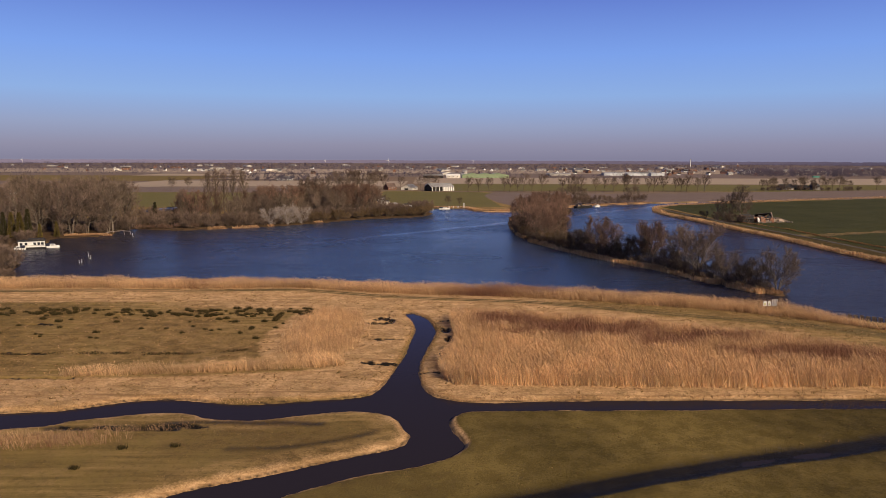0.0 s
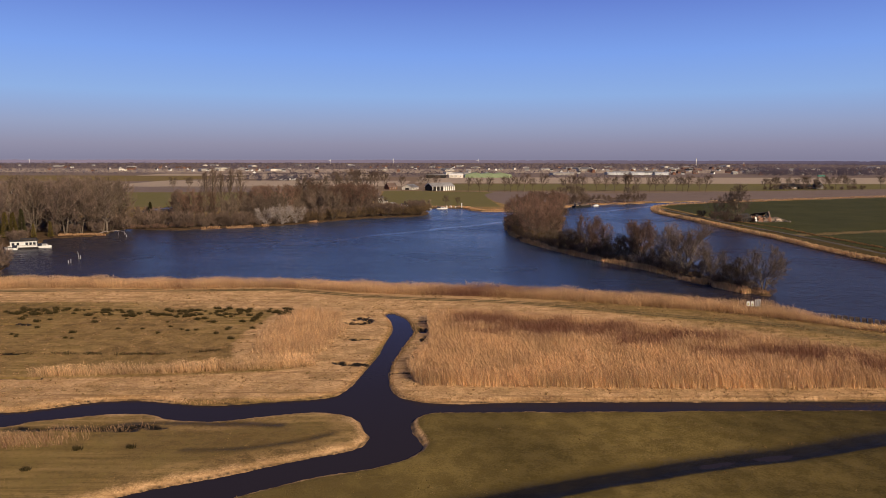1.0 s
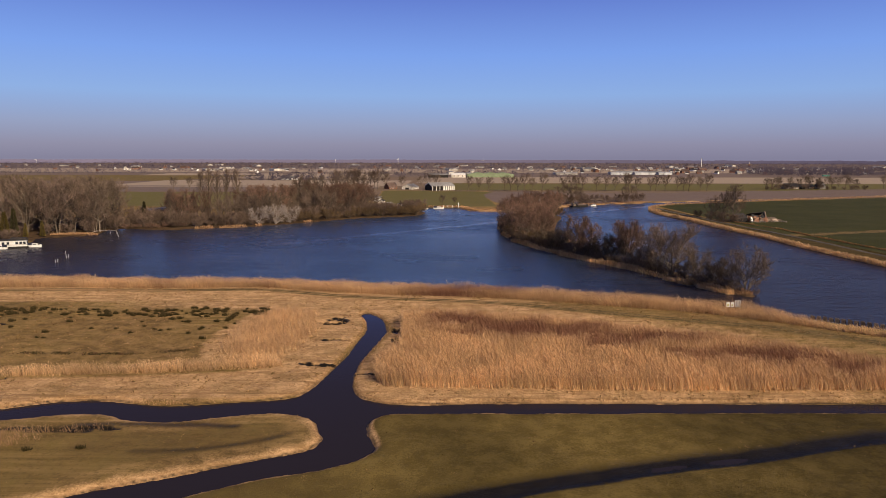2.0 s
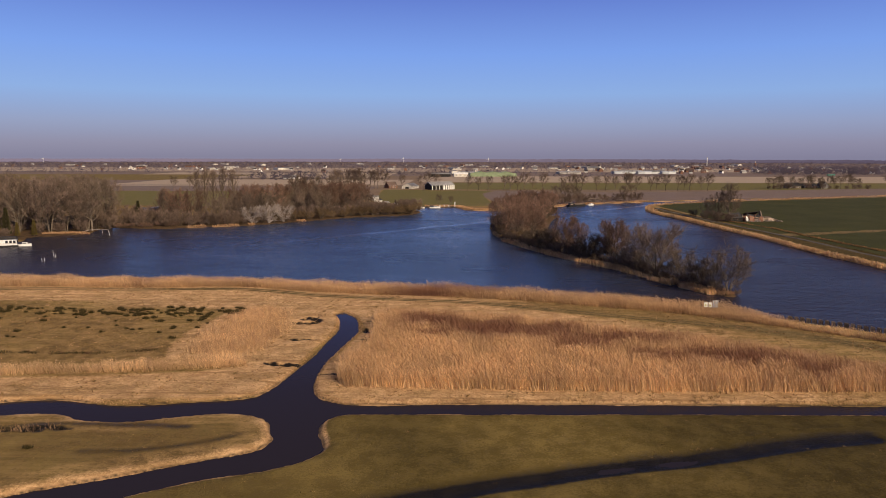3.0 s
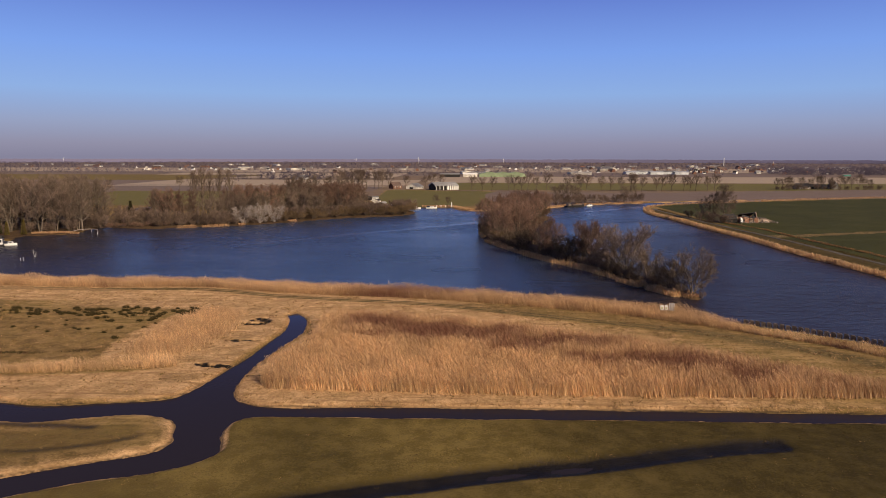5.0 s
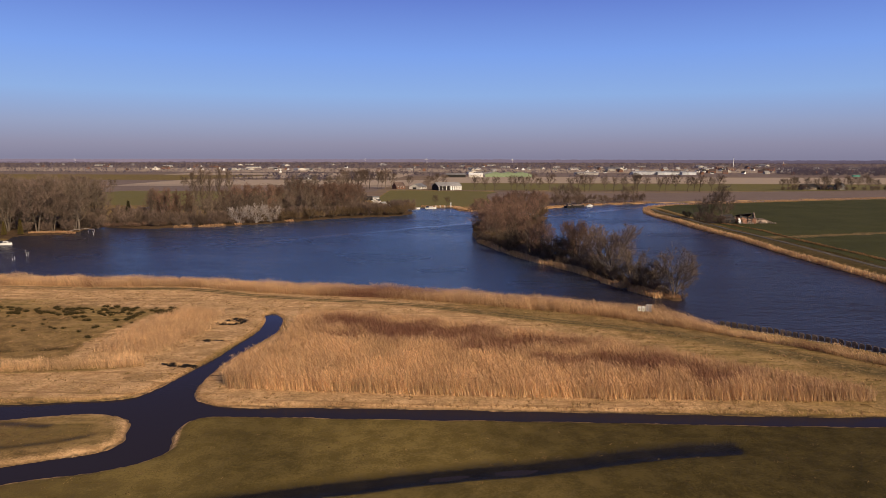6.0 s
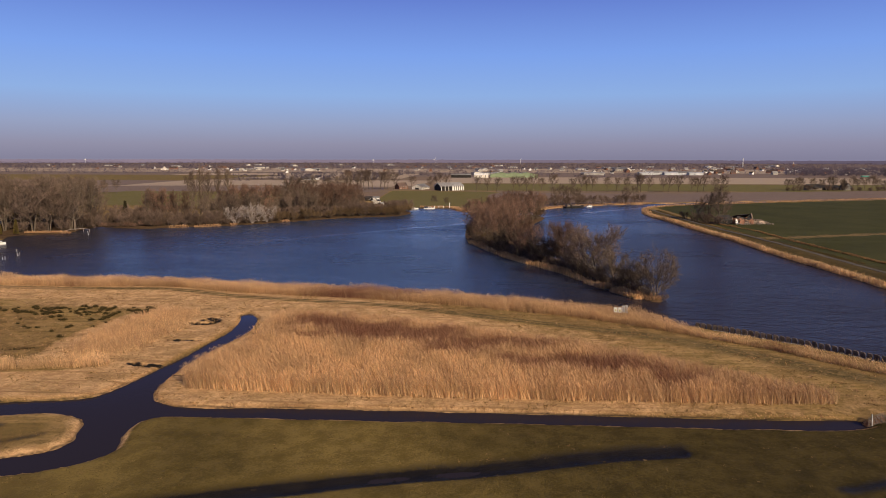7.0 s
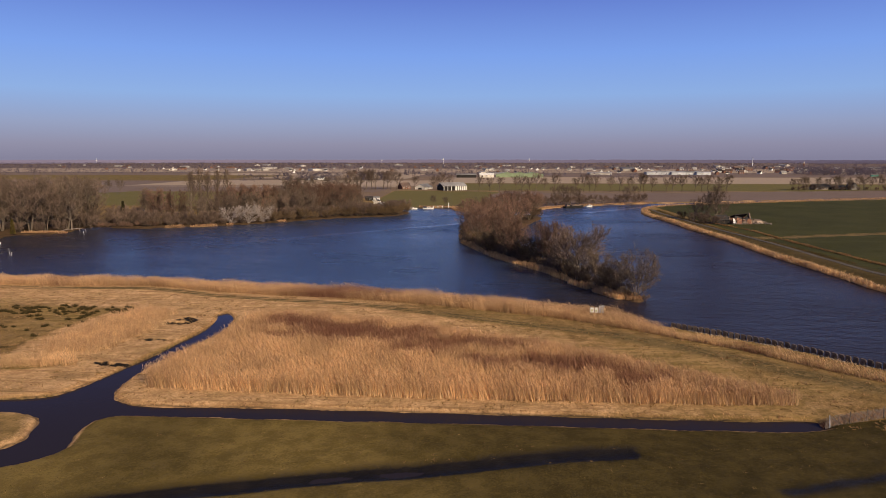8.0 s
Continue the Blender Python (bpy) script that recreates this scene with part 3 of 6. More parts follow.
def stems(name, pts, tall, broad, lean, material, rng, label, category="reeds", old=None, spread=0.3, clumpy=0.45, plume=0.0):
    """One sheet of bent stems: each a strip of two segments that ends in a tip."""
    k = len(pts)
    z = np.maximum(ground_z(pts[:, 0], pts[:, 1]), -0.25) - 0.05
    # tussocks: stems that stand together share a height, a lean and an age
    cx, cy = np.floor((pts[:, 0] + 0.4 * np.sin(pts[:, 1] * 2.1)) / 0.8), np.floor((pts[:, 1] + 0.4 * np.sin(pts[:, 0] * 1.9)) / 0.8)
    own = np.modf(np.abs(np.sin(cx * 12.9898 + cy * 78.233) * 43758.5453))[0]
    own2 = np.modf(np.abs(np.sin(cx * 39.346 + cy * 11.135) * 24634.6345))[0]
    h = tall * (0.78 + 0.4 * own) * (0.68 + 0.42 * rng.random(k) + 0.1 * np.sin(pts[:, 0] * 0.45 + np.sin(pts[:, 1] * 0.6) * 2.5))
    ang = rng.random(k) * math.pi
    side = np.stack([np.cos(ang), np.sin(ang), np.zeros(k)], -1) * (broad * (0.6 + 0.8 * rng.random(k)) / 2)[:, None]
    gust = np.sin(pts[:, 0] * 0.31 + np.sin(pts[:, 1] * 0.23) * 2) * 0.5 + np.sin(pts[:, 0] * 0.9 + pts[:, 1] * 1.3 + np.sin(pts[:, 0] * 0.37) * 2) * 0.5
    tilt = (np.array(lean)[None, :] * (1 + gust[:, None]) + np.column_stack([own2 - 0.5, own - 0.5]) * 0.2 + rng.normal(0, spread, (k, 2))) * h[:, None]
    foot = np.column_stack([pts, z])
    mid = foot + np.column_stack([tilt * 0.35, h * 0.6])
    top = foot + np.column_stack([tilt, h])
    if plume:
        # a straight stem under a drooping plume
        way = np.column_stack([np.array(lean)[None, :] * 2.6 + rng.normal(0, 0.28, (k, 2)), rng.normal(0.75, 0.3, k)]) * (plume * (0.7 + 0.6 * rng.random(k)))[:, None]
        fat = side * 0.9
        under = top - np.column_stack([tilt, h]) * 0.06
        v = np.stack([under, under + way * 0.5 + fat, under + way, under + way * 0.5 - fat, foot - side, foot + side, top], 1).reshape(-1, 3)
        tris_at, shades = [4, 5, 6], [0.8, 0.9, 1.0, 0.9, 0.0, 0.0, 0.8]
    else:
        v = np.stack([foot - side * 0.7, foot + side * 0.7, mid + side, mid - side, top], 1).reshape(-1, 3)
        tris_at, shades = [3, 2, 4], [0, 0, 0.6, 0.6, 1.0]
    n = len(shades)
    b = np.arange(k)[:, None] * n
    me = bpy.data.meshes.new(name)
    quads = np.hstack([b, b + 1, b + 2, b + 3])
    tris = b + np.array([tris_at])
    me.vertices.add(len(v))
    me.vertices.foreach_set("co", v.ravel())
    loops = np.hstack([quads, tris]).ravel()
    me.loops.add(len(loops))
    me.loops.foreach_set("vertex_index", loops.astype(np.int32))
    me.polygons.add(2 * k)
    starts = (np.arange(k)[:, None] * 7 + np.array([[0, 4]])).ravel()
    me.polygons.foreach_set("loop_start", starts.astype(np.int32))
    me.update(calc_edges=True)
    at = me.attributes.new("up", "FLOAT", "POINT")
    at.data.foreach_set("value", np.tile(shades, k).astype(np.float32))
    if old is None:
        old = np.zeros(k)
    if clumpy:
        old = np.clip(old + clumpy * np.maximum(own2 - 0.62, 0) * 2.6, 0, 1)
    at = me.attributes.new("old", "FLOAT", "POINT")
    at.data.foreach_set("value", np.repeat(old, n).astype(np.float32))
    me.materials.append(material)
    return tagged(new(name, me), label, category, kind="stuff")


rng = np.random.default_rng(7)
p = scatter(REED_BED, 36, rng)
old = np.zeros(len(p))
for cx, cy, rx, ry in ((22, 150, 7, 5), (38, 141, 15, 4.5), (58, 136, 14, 3.0), (76, 124, 9, 4), (27, 139.5, 9, 1.5), (88, 116.5, 5, 2.2), (64, 124.5, 6, 2), (33, 146, 9, 3), (46, 143.5, 8, 3), (83, 121, 7, 2.5), (50, 131, 6, 2)):
    old = np.maximum(old, np.exp(-(((p[:, 0] - cx + 1.5 * np.sin(p[:, 1])) / rx) ** 2 + ((p[:, 1] - cy + np.sin(p[:, 0] * 0.6)) / ry) ** 2)))
old = np.clip(np.maximum(old * 1.8 - 0.2, np.clip((p[:, 0] - 55) / 120, 0, 0.28)) + rng.normal(0, 0.12, len(p)), 0, 1)
stems("reed_bed", p, 2.15, 0.075, (-0.15, 0.05), REED, rng, "tall dry golden reed bed beside the ditch", old=old, spread=0.16, plume=0.55)
back = np.array([(109, 110.8), (107.2, 113.0), (99.6, 117.6), (92.2, 122.9), (84, 129.1), (74.8, 136.1), (64.3, 141.7), (52.8, 147.9), (40, 152.0), (27.7, 155.5), (14, 159.5), (13, 166), (29, 163), (42, 159), (55, 154), (67, 147), (78, 141), (88, 134), (97, 127), (105, 121), (112, 114)])
p = scatter(back, 15, rng, 3.0)
stems("reed_bed", p, 1.0, 0.085, (-0.15, 0.05), REED, rng, "low thin brown reed behind the tall bed", old=np.clip(rng.normal(0.35, 0.2, len(p)), 0, 1), spread=0.3, plume=0.35)
p = scatter(REED_LEFT, 20, rng, 4.0)
stems("reed_bed", p, 1.05, 0.08, (-0.12, 0.05), REED, rng, "dry straw-coloured reed stand on the meadow", old=np.clip(rng.normal(0.1, 0.12, len(p)), 0, 1), spread=0.3, plume=0.4)
p = scatter(REED_LOW, 24, rng)
stems("reed_bed", p, 1.35, 0.08, (-0.2, 0.05), REED_FAR, rng, "low strip of dry reed on the meadow", spread=0.22, plume=0.4)
p = along(curve([(-112, 128.5), (-84, 128.0), (-58, 129.6), (-40, 129.0), (-29, 131.5)]), -0.7, 0.7, 2600, rng)
p = p[np.sin(p[:, 0] * 0.7 + 2 * np.sin(p[:, 0] * 0.23)) + rng.normal(0, 0.5, len(p)) > -0.3]
stems("rough_grass", p, 0.42, 0.1, (-0.1, 0.0), RUSH, rng, "rough dark grass along an old furrow of the meadow", "grass", spread=0.5)
p = scatter(REED_SPIT, 40, rng)
p = p[(rng.random(len(p)) < np.clip((p[:, 1] - 84.8) / 3.2, 0.12, 1)) & (rng.random(len(p)) < np.clip((-34 - p[:, 0]) / 8, 0.15, 1))]
p = np.vstack([p, along(curve([(-40, 91.6), (-34, 91.9), (-27, 93.2)]), -0.3, 1.6, 260, rng)])
stems("reed_bed", p, 0.85, 0.05, (-0.15, 0.0), REED_FAR, rng, "ragged dry reed on the spit", spread=0.3, plume=0.3, old=np.clip(rng.normal(0.3, 0.2, len(p)), 0, 1))
p = along(LAKE_NEAR, -10.0, 0.8, 76000, rng)
thick = np.abs(np.sin(p[:, 0] * 0.21 + np.sin(p[:, 1] * 0.37))) + rng.random(len(p))
gap = line_gap(TRACK, p[:, 0], p[:, 1])
shore_gap = line_gap(LAKE_NEAR, p[:, 0], p[:, 1])
p = p[(thick > 0.3) & (gap > np.where(p[:, 0] < 98, 3.2, 1.6)) & (shore_gap > np.clip((p[:, 0] - 94) * 0.9, 0, 7.4))]
low = np.where(p[:, 0] > 95, 0.72, 1.0)
low = np.where(np.hypot(p[:, 0] - 87.0, (p[:, 1] - 163.6) * 0.8) < 2.6, 0.5, low)
swell = 0.9 + 0.2 * np.sin(p[:, 0] * 0.33 + 1.4 * np.sin(p[:, 0] * 0.11 + p[:, 1] * 0.3)) * np.sin(p[:, 1] * 0.45 + p[:, 0] * 0.13)
ragged = 0.55 * np.exp(-(((p[:, 0] + 60) / 3) ** 2)) * (rng.random(len(p)) < 0.4) + 1.3 * np.exp(-(((p[:, 0] - 24) / 11) ** 2 + ((p[:, 1] - 186.0) / 3.2) ** 2)) + 0.8 * np.exp(-(((p[:, 0] - 116) / 6) ** 2 + ((p[:, 1] - 139) / 2) ** 2))
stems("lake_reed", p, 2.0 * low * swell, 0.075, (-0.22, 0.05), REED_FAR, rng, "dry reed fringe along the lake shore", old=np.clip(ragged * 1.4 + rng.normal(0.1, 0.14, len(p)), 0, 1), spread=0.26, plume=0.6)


# ---- trees ----
def mesh_of(name, verts, faces, material, smooth_faces=False):
    me = bpy.data.meshes.new(name)
    me.from_pydata(verts, [], faces)
    me.materials.append(material)
    if smooth_faces:
        me.polygons.foreach_set("use_smooth", np.ones(len(faces), bool))
    return me


def part(name, me, parent, label=""):
    ob = new(name, me)
    ob.parent = parent
    return tagged(ob, label)


class Wood:
    """Collects tapered limbs and single twigs."""

    def __init__(self, rnd):
        self.v, self.f, self.tv, self.tf, self.rnd = [], [], [], [], rnd

    def limb(self, pts, r0, r1, sides=3):
        base, k = len(self.v), len(pts)
        for i, p in enumerate(pts):
            r = r0 + (r1 - r0) * i / (k - 1)
            d = (pts[min(i + 1, k - 1)] - pts[max(i - 1, 0)]).normalized()
            a = d.orthogonal().normalized()
            b = d.cross(a)
            for s in range(sides):
                w = 2 * math.pi * s / sides
                self.v.append(p + (a * math.cos(w) + b * math.sin(w)) * r)
        for i in range(k - 1):
            for s in range(sides):
                t = (s + 1) % sides
                self.f.append((base + i * sides + s, base + i * sides + t, base + (i + 1) * sides + t, base + (i + 1) * sides + s))

    def twig(self, p, d, size, broad):
        side = d.orthogonal().normalized()
        side.rotate(Matrix.Rotation(self.rnd.random() * math.pi, 3, d))
        k = len(self.tv)
        self.tv += [p - side * broad / 2, p + side * broad / 2, p + d * size]
        self.tf.append((k, k + 1, k + 2))

    def ball(self):
        while True:
            v = Vector([self.rnd.uniform(-1, 1) for _ in range(3)])
            if 0.1 < v.length < 1:
                return v.normalized()


def tree(name, seed, height, width, label, bark, twigs, stems_n=1, first=0.25, rise=0.6, boughs=16, count=2600, twig=1.2, broad=0.05, shape="round", lean=0.0, category="tree"):
    """Stems, boughs, branches and sprays of twigs, each grown from the one before, inside an uneven crown."""
    rnd = random.Random(seed)
    w = Wood(rnd)
    per = max(3, boughs // stems_n)
    low = first * height * 0.75
    core = Vector((lean * height * 0.35, 0, low + (height - low) * (0.5 if shape != "vase" else 0.56)))
    tall = (height - low) * 0.52
    flat = 0.34 if shape == "column" else 0.5
    each = max(2, round(count / (boughs * 18)))

    def reach_of(p, d):
        """How far the crown goes from p along d; its edge has bulges and hollows."""
        q = p - core
        a, b = Vector((q.x / (width * flat), q.y / (width * flat), q.z / tall)), Vector((d.x / (width * flat), d.y / (width * flat), d.z / tall))
        k, m, c = b.dot(b), a.dot(b), a.dot(a) - 1
        far = (-m + math.sqrt(max(m * m - k * c, 0.0))) / k if m * m > k * c else 0.0
        edge = 0.95 + 0.26 * noise.noise(d * 1.7 + Vector((seed * 3.1, 0, p.z * 0.15))) + 0.16 * noise.noise(d * 4.5 + Vector((0, seed * 2.3, 0)))
        return max(far * edge, width * 0.10)

    def at(pts, t):
        i = min(int(t * (len(pts) - 1)), len(pts) - 2)
        return pts[i].lerp(pts[i + 1], t * (len(pts) - 1) - i)

    for s in range(stems_n):
        a = 2 * math.pi * (s + rnd.random() * 0.6) / stems_n
        out = Vector((math.cos(a), math.sin(a), 0)) * (width * (rnd.uniform(0.14, 0.36) if stems_n > 1 else 0.03))
        top = height * (rnd.uniform(0.62, 0.84) if shape != "column" else 0.93)
        foot = Vector((math.cos(a), math.sin(a), 0)) * (0.3 if stems_n > 1 else 0.0)
        line = []
        for i in range(6):
            u = i / 5
            line.append(foot + out * u ** 1.2 + Vector((lean * top * u * u + rnd.gauss(0, 0.018) * top * u, rnd.gauss(0, 0.018) * top * u, top * u - (0.3 if i == 0 else 0))))
        r = height * (0.020 if stems_n == 1 else 0.015)
        w.limb(line, r, r * 0.14, 5)
        for b in range(per):
            u = first + (0.98 - first) * ((b + rnd.random()) / per)
            p = at(line, u)
            a2 = b * 2.4 + rnd.gauss(0, 0.5) if stems_n == 1 else a + rnd.gauss(0, 1.1)
            d = Vector((math.cos(a2), math.sin(a2), rise * rnd.uniform(0.5, 1.3) * (0.6 + u))).normalized()
            reach = reach_of(p, d) * rnd.uniform(0.78, 1.0)
            bend = Vector((rnd.gauss(0, 0.09), rnd.gauss(0, 0.09), 0.10 + 0.08 * rise)) * reach
            pts = [p, p + d * reach * 0.35 - bend * 0.12, p + d * reach * 0.7, p + d * reach + bend]
            rb = r * (0.30 + 0.40 * (1 - u))
            w.limb(pts, rb, 0.018)
            for k in range(6):
                t = 0.22 + 0.76 * (k + rnd.random()) / 6
                p2 = at(pts, t)
                d2 = (d * 0.75 + w.ball() * 0.75 + Vector((0, 0, 0.28 + rise * 0.25))).normalized()
                far2 = min(reach * rnd.uniform(0.26, 0.48), max(reach_of(p2, d2) * 1.05, 0.06 * width))
                e2 = p2 + d2 * far2
                w.limb([p2, e2], 0.038, 0.010)
                for m in range(3):
                    p3 = p2.lerp(e2, 0.3 + 0.7 * (m + rnd.random()) / 3)
                    d3 = (d2 * 0.8 + w.ball() * 0.75 + Vector((0, 0, 0.2 * rise))).normalized()
                    w.twig(p3, d3, far2 * 0.75, broad * 1.25)
                    for _ in range(each):
                        p4 = p3 + d3 * far2 * rnd.uniform(0.05, 0.7)
                        w.twig(p4, (d3 * 0.85 + w.ball() * 0.62 + Vector((0, 0, 0.22 * rise))).normalized(), twig * rnd.uniform(0.45, 1.1), broad * rnd.uniform(0.6, 1.2))
    if shape == "fill":
        # a thicket: more shoots from the ground, all through the crown
        for _ in range(count // 4):
            d = w.ball()
            p = core + Vector((d.x * width * 0.4, d.y * width * 0.4, d.z * tall * 0.8)) * rnd.random() ** 0.5
            if p.z > 0.1:
                w.twig(p, (Vector((p.x, p.y, 2.0 * height)).normalized() + w.ball() * 0.5).normalized(), twig * rnd.uniform(0.6, 1.3), broad)
    root = new(name)
    tagged(root, label, category)
    part("trunk", mesh_of("trunk", w.v, w.f, bark), root)
    part("crown", mesh_of("crown", w.tv, w.tf, twigs), root)
    return root


SOURCES = []


def put(source, spots, group):
    """Copies of a thing at (x, y, size, turn) on the ground; the first source itself is moved to the first spot."""
    zs = ground_z([s[0] for s in spots], [s[1] for s in spots])
    for i, ((x, y, size, turn), z) in enumerate(zip(spots, zs)):
        m = pose(x, y, max(float(z), -0.1) - 0.06, 0, 0, turn) @ Matrix.Scale(size, 4)
        if source in SOURCES:
            ob = copy_thing(source, m @ Matrix.Scale(1 / source.scale.x, 4))
        else:
            source.matrix_basis = m
            SOURCES.append(source)
            ob = source
        tagged(ob, group=group)


def strewn(rng, poly, count, gap, lo=0.8, hi=1.2):
    """Spots inside a region that keep a distance from one another."""
    poly, got = np.array(poly, float), []
    for _ in range(count * 40):
        p = poly.min(0) + rng.random(2) * (poly.max(0) - poly.min(0))
        if inside(poly, p[:1], p[1:])[0] and all((p[0] - q[0]) ** 2 + (p[1] - q[1]) ** 2 > gap * gap for q in got):
            got.append((p[0], p[1], rng.uniform(lo, hi), rng.uniform(0, 360)))
            if len(got) == count:
                break
    return got


willow = tree("willow_tree", 1, 15.0, 16, "bare brown willow with several leaning stems on the strip", PALE_BARK, TWIG, 5, 0.12, 0.85, 40, 7200, 1.25, 0.068, "vase")
round_tree = tree("round_tree", 2, 14.5, 11, "bare round-crowned tree with fine upright twigs", BARK, TWIG_RED, 3, 0.13, 1.2, 39, 7000, 1.2, 0.064)
vase_tree = tree("willow_tree", 3, 11.5, 11.5, "small bare grey willow leaning over the water", BARK, TWIG_GREY, 4, 0.10, 0.75, 36, 5000, 1.1, 0.062, "vase")
bushy = tree("bushy_tree", 4, 9.5, 10.0, "dense dark bushy tree by the water", BARK, TWIG_DARK, 6, 0.04, 0.7, 42, 5200, 0.95, 0.06)
russet = tree("russet_tree", 5, 13.0, 12.0, "dense russet-brown bare tree on the strip", BARK, TWIG_RED, 5, 0.05, 0.95, 40, 5600, 1.2, 0.06)
alder = tree("tall_tree", 6, 20, 10, "tall slender bare tree with a pale trunk", PALE_BARK, TWIG_GREY, 1, 0.2, 0.9, 22, 2000, 1.7, 0.095)
alder_b = tree("tall_tree", 7, 19, 13, "tall bare tree with leaning pale stems", PALE_BARK, TWIG, 3, 0.18, 0.8, 24, 2200, 1.7, 0.095, "round", 0.08)
poplar = tree("poplar_tree", 8, 20, 9.5, "tall narrow bare poplar", BARK, TWIG, 1, 0.12, 1.9, 30, 2200, 1.5, 0.05, "column")
brown_tree = tree("brown_tree", 9, 13, 12, "broad brown bare tree in the wood", PALE_BARK, TWIG, 3, 0.1, 0.9, 24, 2200, 1.5, 0.085)
brown_tree_b = tree("brown_tree", 19, 14, 10, "dull grey-brown bare tree in the wood", BARK, TWIG_GREY, 4, 0.08, 1.0, 24, 2200, 1.5, 0.085)
olive_bush = tree("shrub", 10, 5.0, 7.5, "olive-brown bare shrub on the shore", BARK, TWIG_OLIVE, 6, 0.02, 0.8, 18, 1000, 1.0, 0.1, "fill", category="shrub")
brown_bush = tree("shrub", 11, 5.0, 7.5, "dense brown bare shrub on the shore", BARK, TWIG, 6, 0.02, 0.8, 18, 1000, 1.0, 0.1, "fill", category="shrub")
red_bush = tree("shrub", 15, 4.0, 7.0, "low reddish-brown shrub on the inlet's bank", BARK, TWIG_RED, 6, 0.02, 0.6, 18, 1000, 0.85, 0.09, "fill", category="shrub")
PALE = surface("pale_twigs", (0.30, 0.25, 0.225), (0.50, 0.43, 0.39), 0.8, 0.95, 0.1)
pale_tree = tree("pale_tree", 12, 11, 12, "pale grey leafless tree overhanging the water", PALE, PALE, 6, 0.05, 0.5, 36, 2600, 0.9, 0.075)
avenue_tree = tree("avenue_tree", 13, 16, 10.5, "bare wind-shaped avenue tree beside a field", BARK, TWIG, 1, 0.34, 0.9, 14, 800, 1.7, 0.14, "round", 0.14)
avenue_tree_b = tree("avenue_tree", 14, 14.5, 10, "bare rounded avenue tree beside a field", BARK, TWIG_GREY, 1, 0.3, 0.9, 14, 800, 1.7, 0.14, "round", 0.08)

trng = np.random.default_rng(3)
# the strip of land between lake and river
put(willow, [(90.5, 219, 1.05, 20), (87.5, 224, 0.85, 160)], "trees on the strip")
put(round_tree, [(82.5, 242, 1.04, 0), (84.5, 246, 0.9, 80), (69, 264, 1.02, 200), (73, 259, 0.85, 120)], "trees on the strip")
put(vase_tree, [(101.2, 189.2, 1.02, 0), (93.8, 207, 0.85, 90)], "trees on the strip")
put(bushy, [(96.8, 197.5, 0.9, 0), (98.6, 194.5, 0.7, 100), (76, 251, 1.0, 60), (79, 247, 0.95, 240), (64, 274, 0.95, 30), (66, 281, 0.9, 300), (86, 233, 0.75, 140), (60, 290, 0.7, 30), (92, 211, 0.6, 10), (70, 272, 0.9, 77)], "trees on the strip")
put(russet, [(55, 322, 1.1, 0), (52, 345, 1.2, 70), (59, 338, 1.1, 160), (54, 368, 1.2, 220), (62, 362, 1.15, 300), (56, 305, 0.85, 30), (64, 318, 0.95, 10), (62, 392, 1.1, 45), (70, 418, 1.2, 90), (80, 435, 1.25, 200), (87, 445, 1.1, 10), (74, 440, 1.2, 130), (66, 335, 1.0, 100), (78, 400, 1.05, 20), (84, 418, 1.15, 140), (73, 384, 1.0, 240), (69, 360, 0.9, 330), (88, 434, 1.2, 60), (64, 430, 1.1, 15)], "trees on the strip")
put(olive_bush, [(57.5, 297, 1.0, 0), (60.5, 288, 0.8, 90), (55, 303, 0.9, 200), (53, 312, 0.8, 20), (50, 330, 0.9, 100), (88, 425, 1.2, 0)], "shrubs on the strip")
put(brown_bush, [(103.6, 189, 0.35, 0), (94.2, 203, 0.6, 50), (89, 228, 0.6, 150), (84, 236, 0.7, 20), (75, 262, 0.8, 80), (72, 268, 0.7, 150), (80, 257, 0.7, 10), (50, 352, 0.8, 0), (50, 380, 0.9, 77), (90, 440, 1.0, 0)], "shrubs on the strip")
edge = curve([(49.5, 372), (49, 335), (54.5, 302), (63.5, 275), (73, 253.5), (85, 229.5), (94, 203), (99.5, 190)], step=6)
put(brown_bush, [(q[0] + trng.normal(0.5, 0.7), q[1] + trng.normal(0, 1), trng.uniform(0.45, 0.85) * (0.65 if q[1] < 215 else 1), trng.uniform(0, 360)) for q in edge[1:-1]], "shrubs on the strip")
put(bushy, [(q[0] + 4 + trng.normal(0, 0.7), q[1] + 2 + trng.normal(0, 1), trng.uniform(0.45, 0.62), trng.uniform(0, 360)) for q in edge[2:-5:2]], "trees on the strip")
# the tall wood beside the houseboat
wood_a = strewn(trng, [(-172, 330), (-150, 341), (-152, 372), (-178, 392), (-215, 372), (-210, 335)], 34, 5.5, 1.2, 1.42)
put(alder, wood_a[:18], "trees of the tall wood")
put(alder_b, wood_a[18:] + [(-153, 345, 1.1, -20), (-160, 338, 1.15, 10), (-170, 332, 1.15, 100)], "trees of the tall wood")
put(brown_tree, strewn(trng, [(-215, 300), (-180, 300), (-176, 330), (-210, 420), (-250, 420), (-250, 330)], 14, 9, 0.8, 1.1), "trees of the wood")
put(brown_bush, strewn(trng, [(-215, 290), (-172, 290), (-168, 325), (-150, 340), (-153, 366), (-200, 366)], 26, 4.5, 0.7, 1.1), "shrubs of the wood")
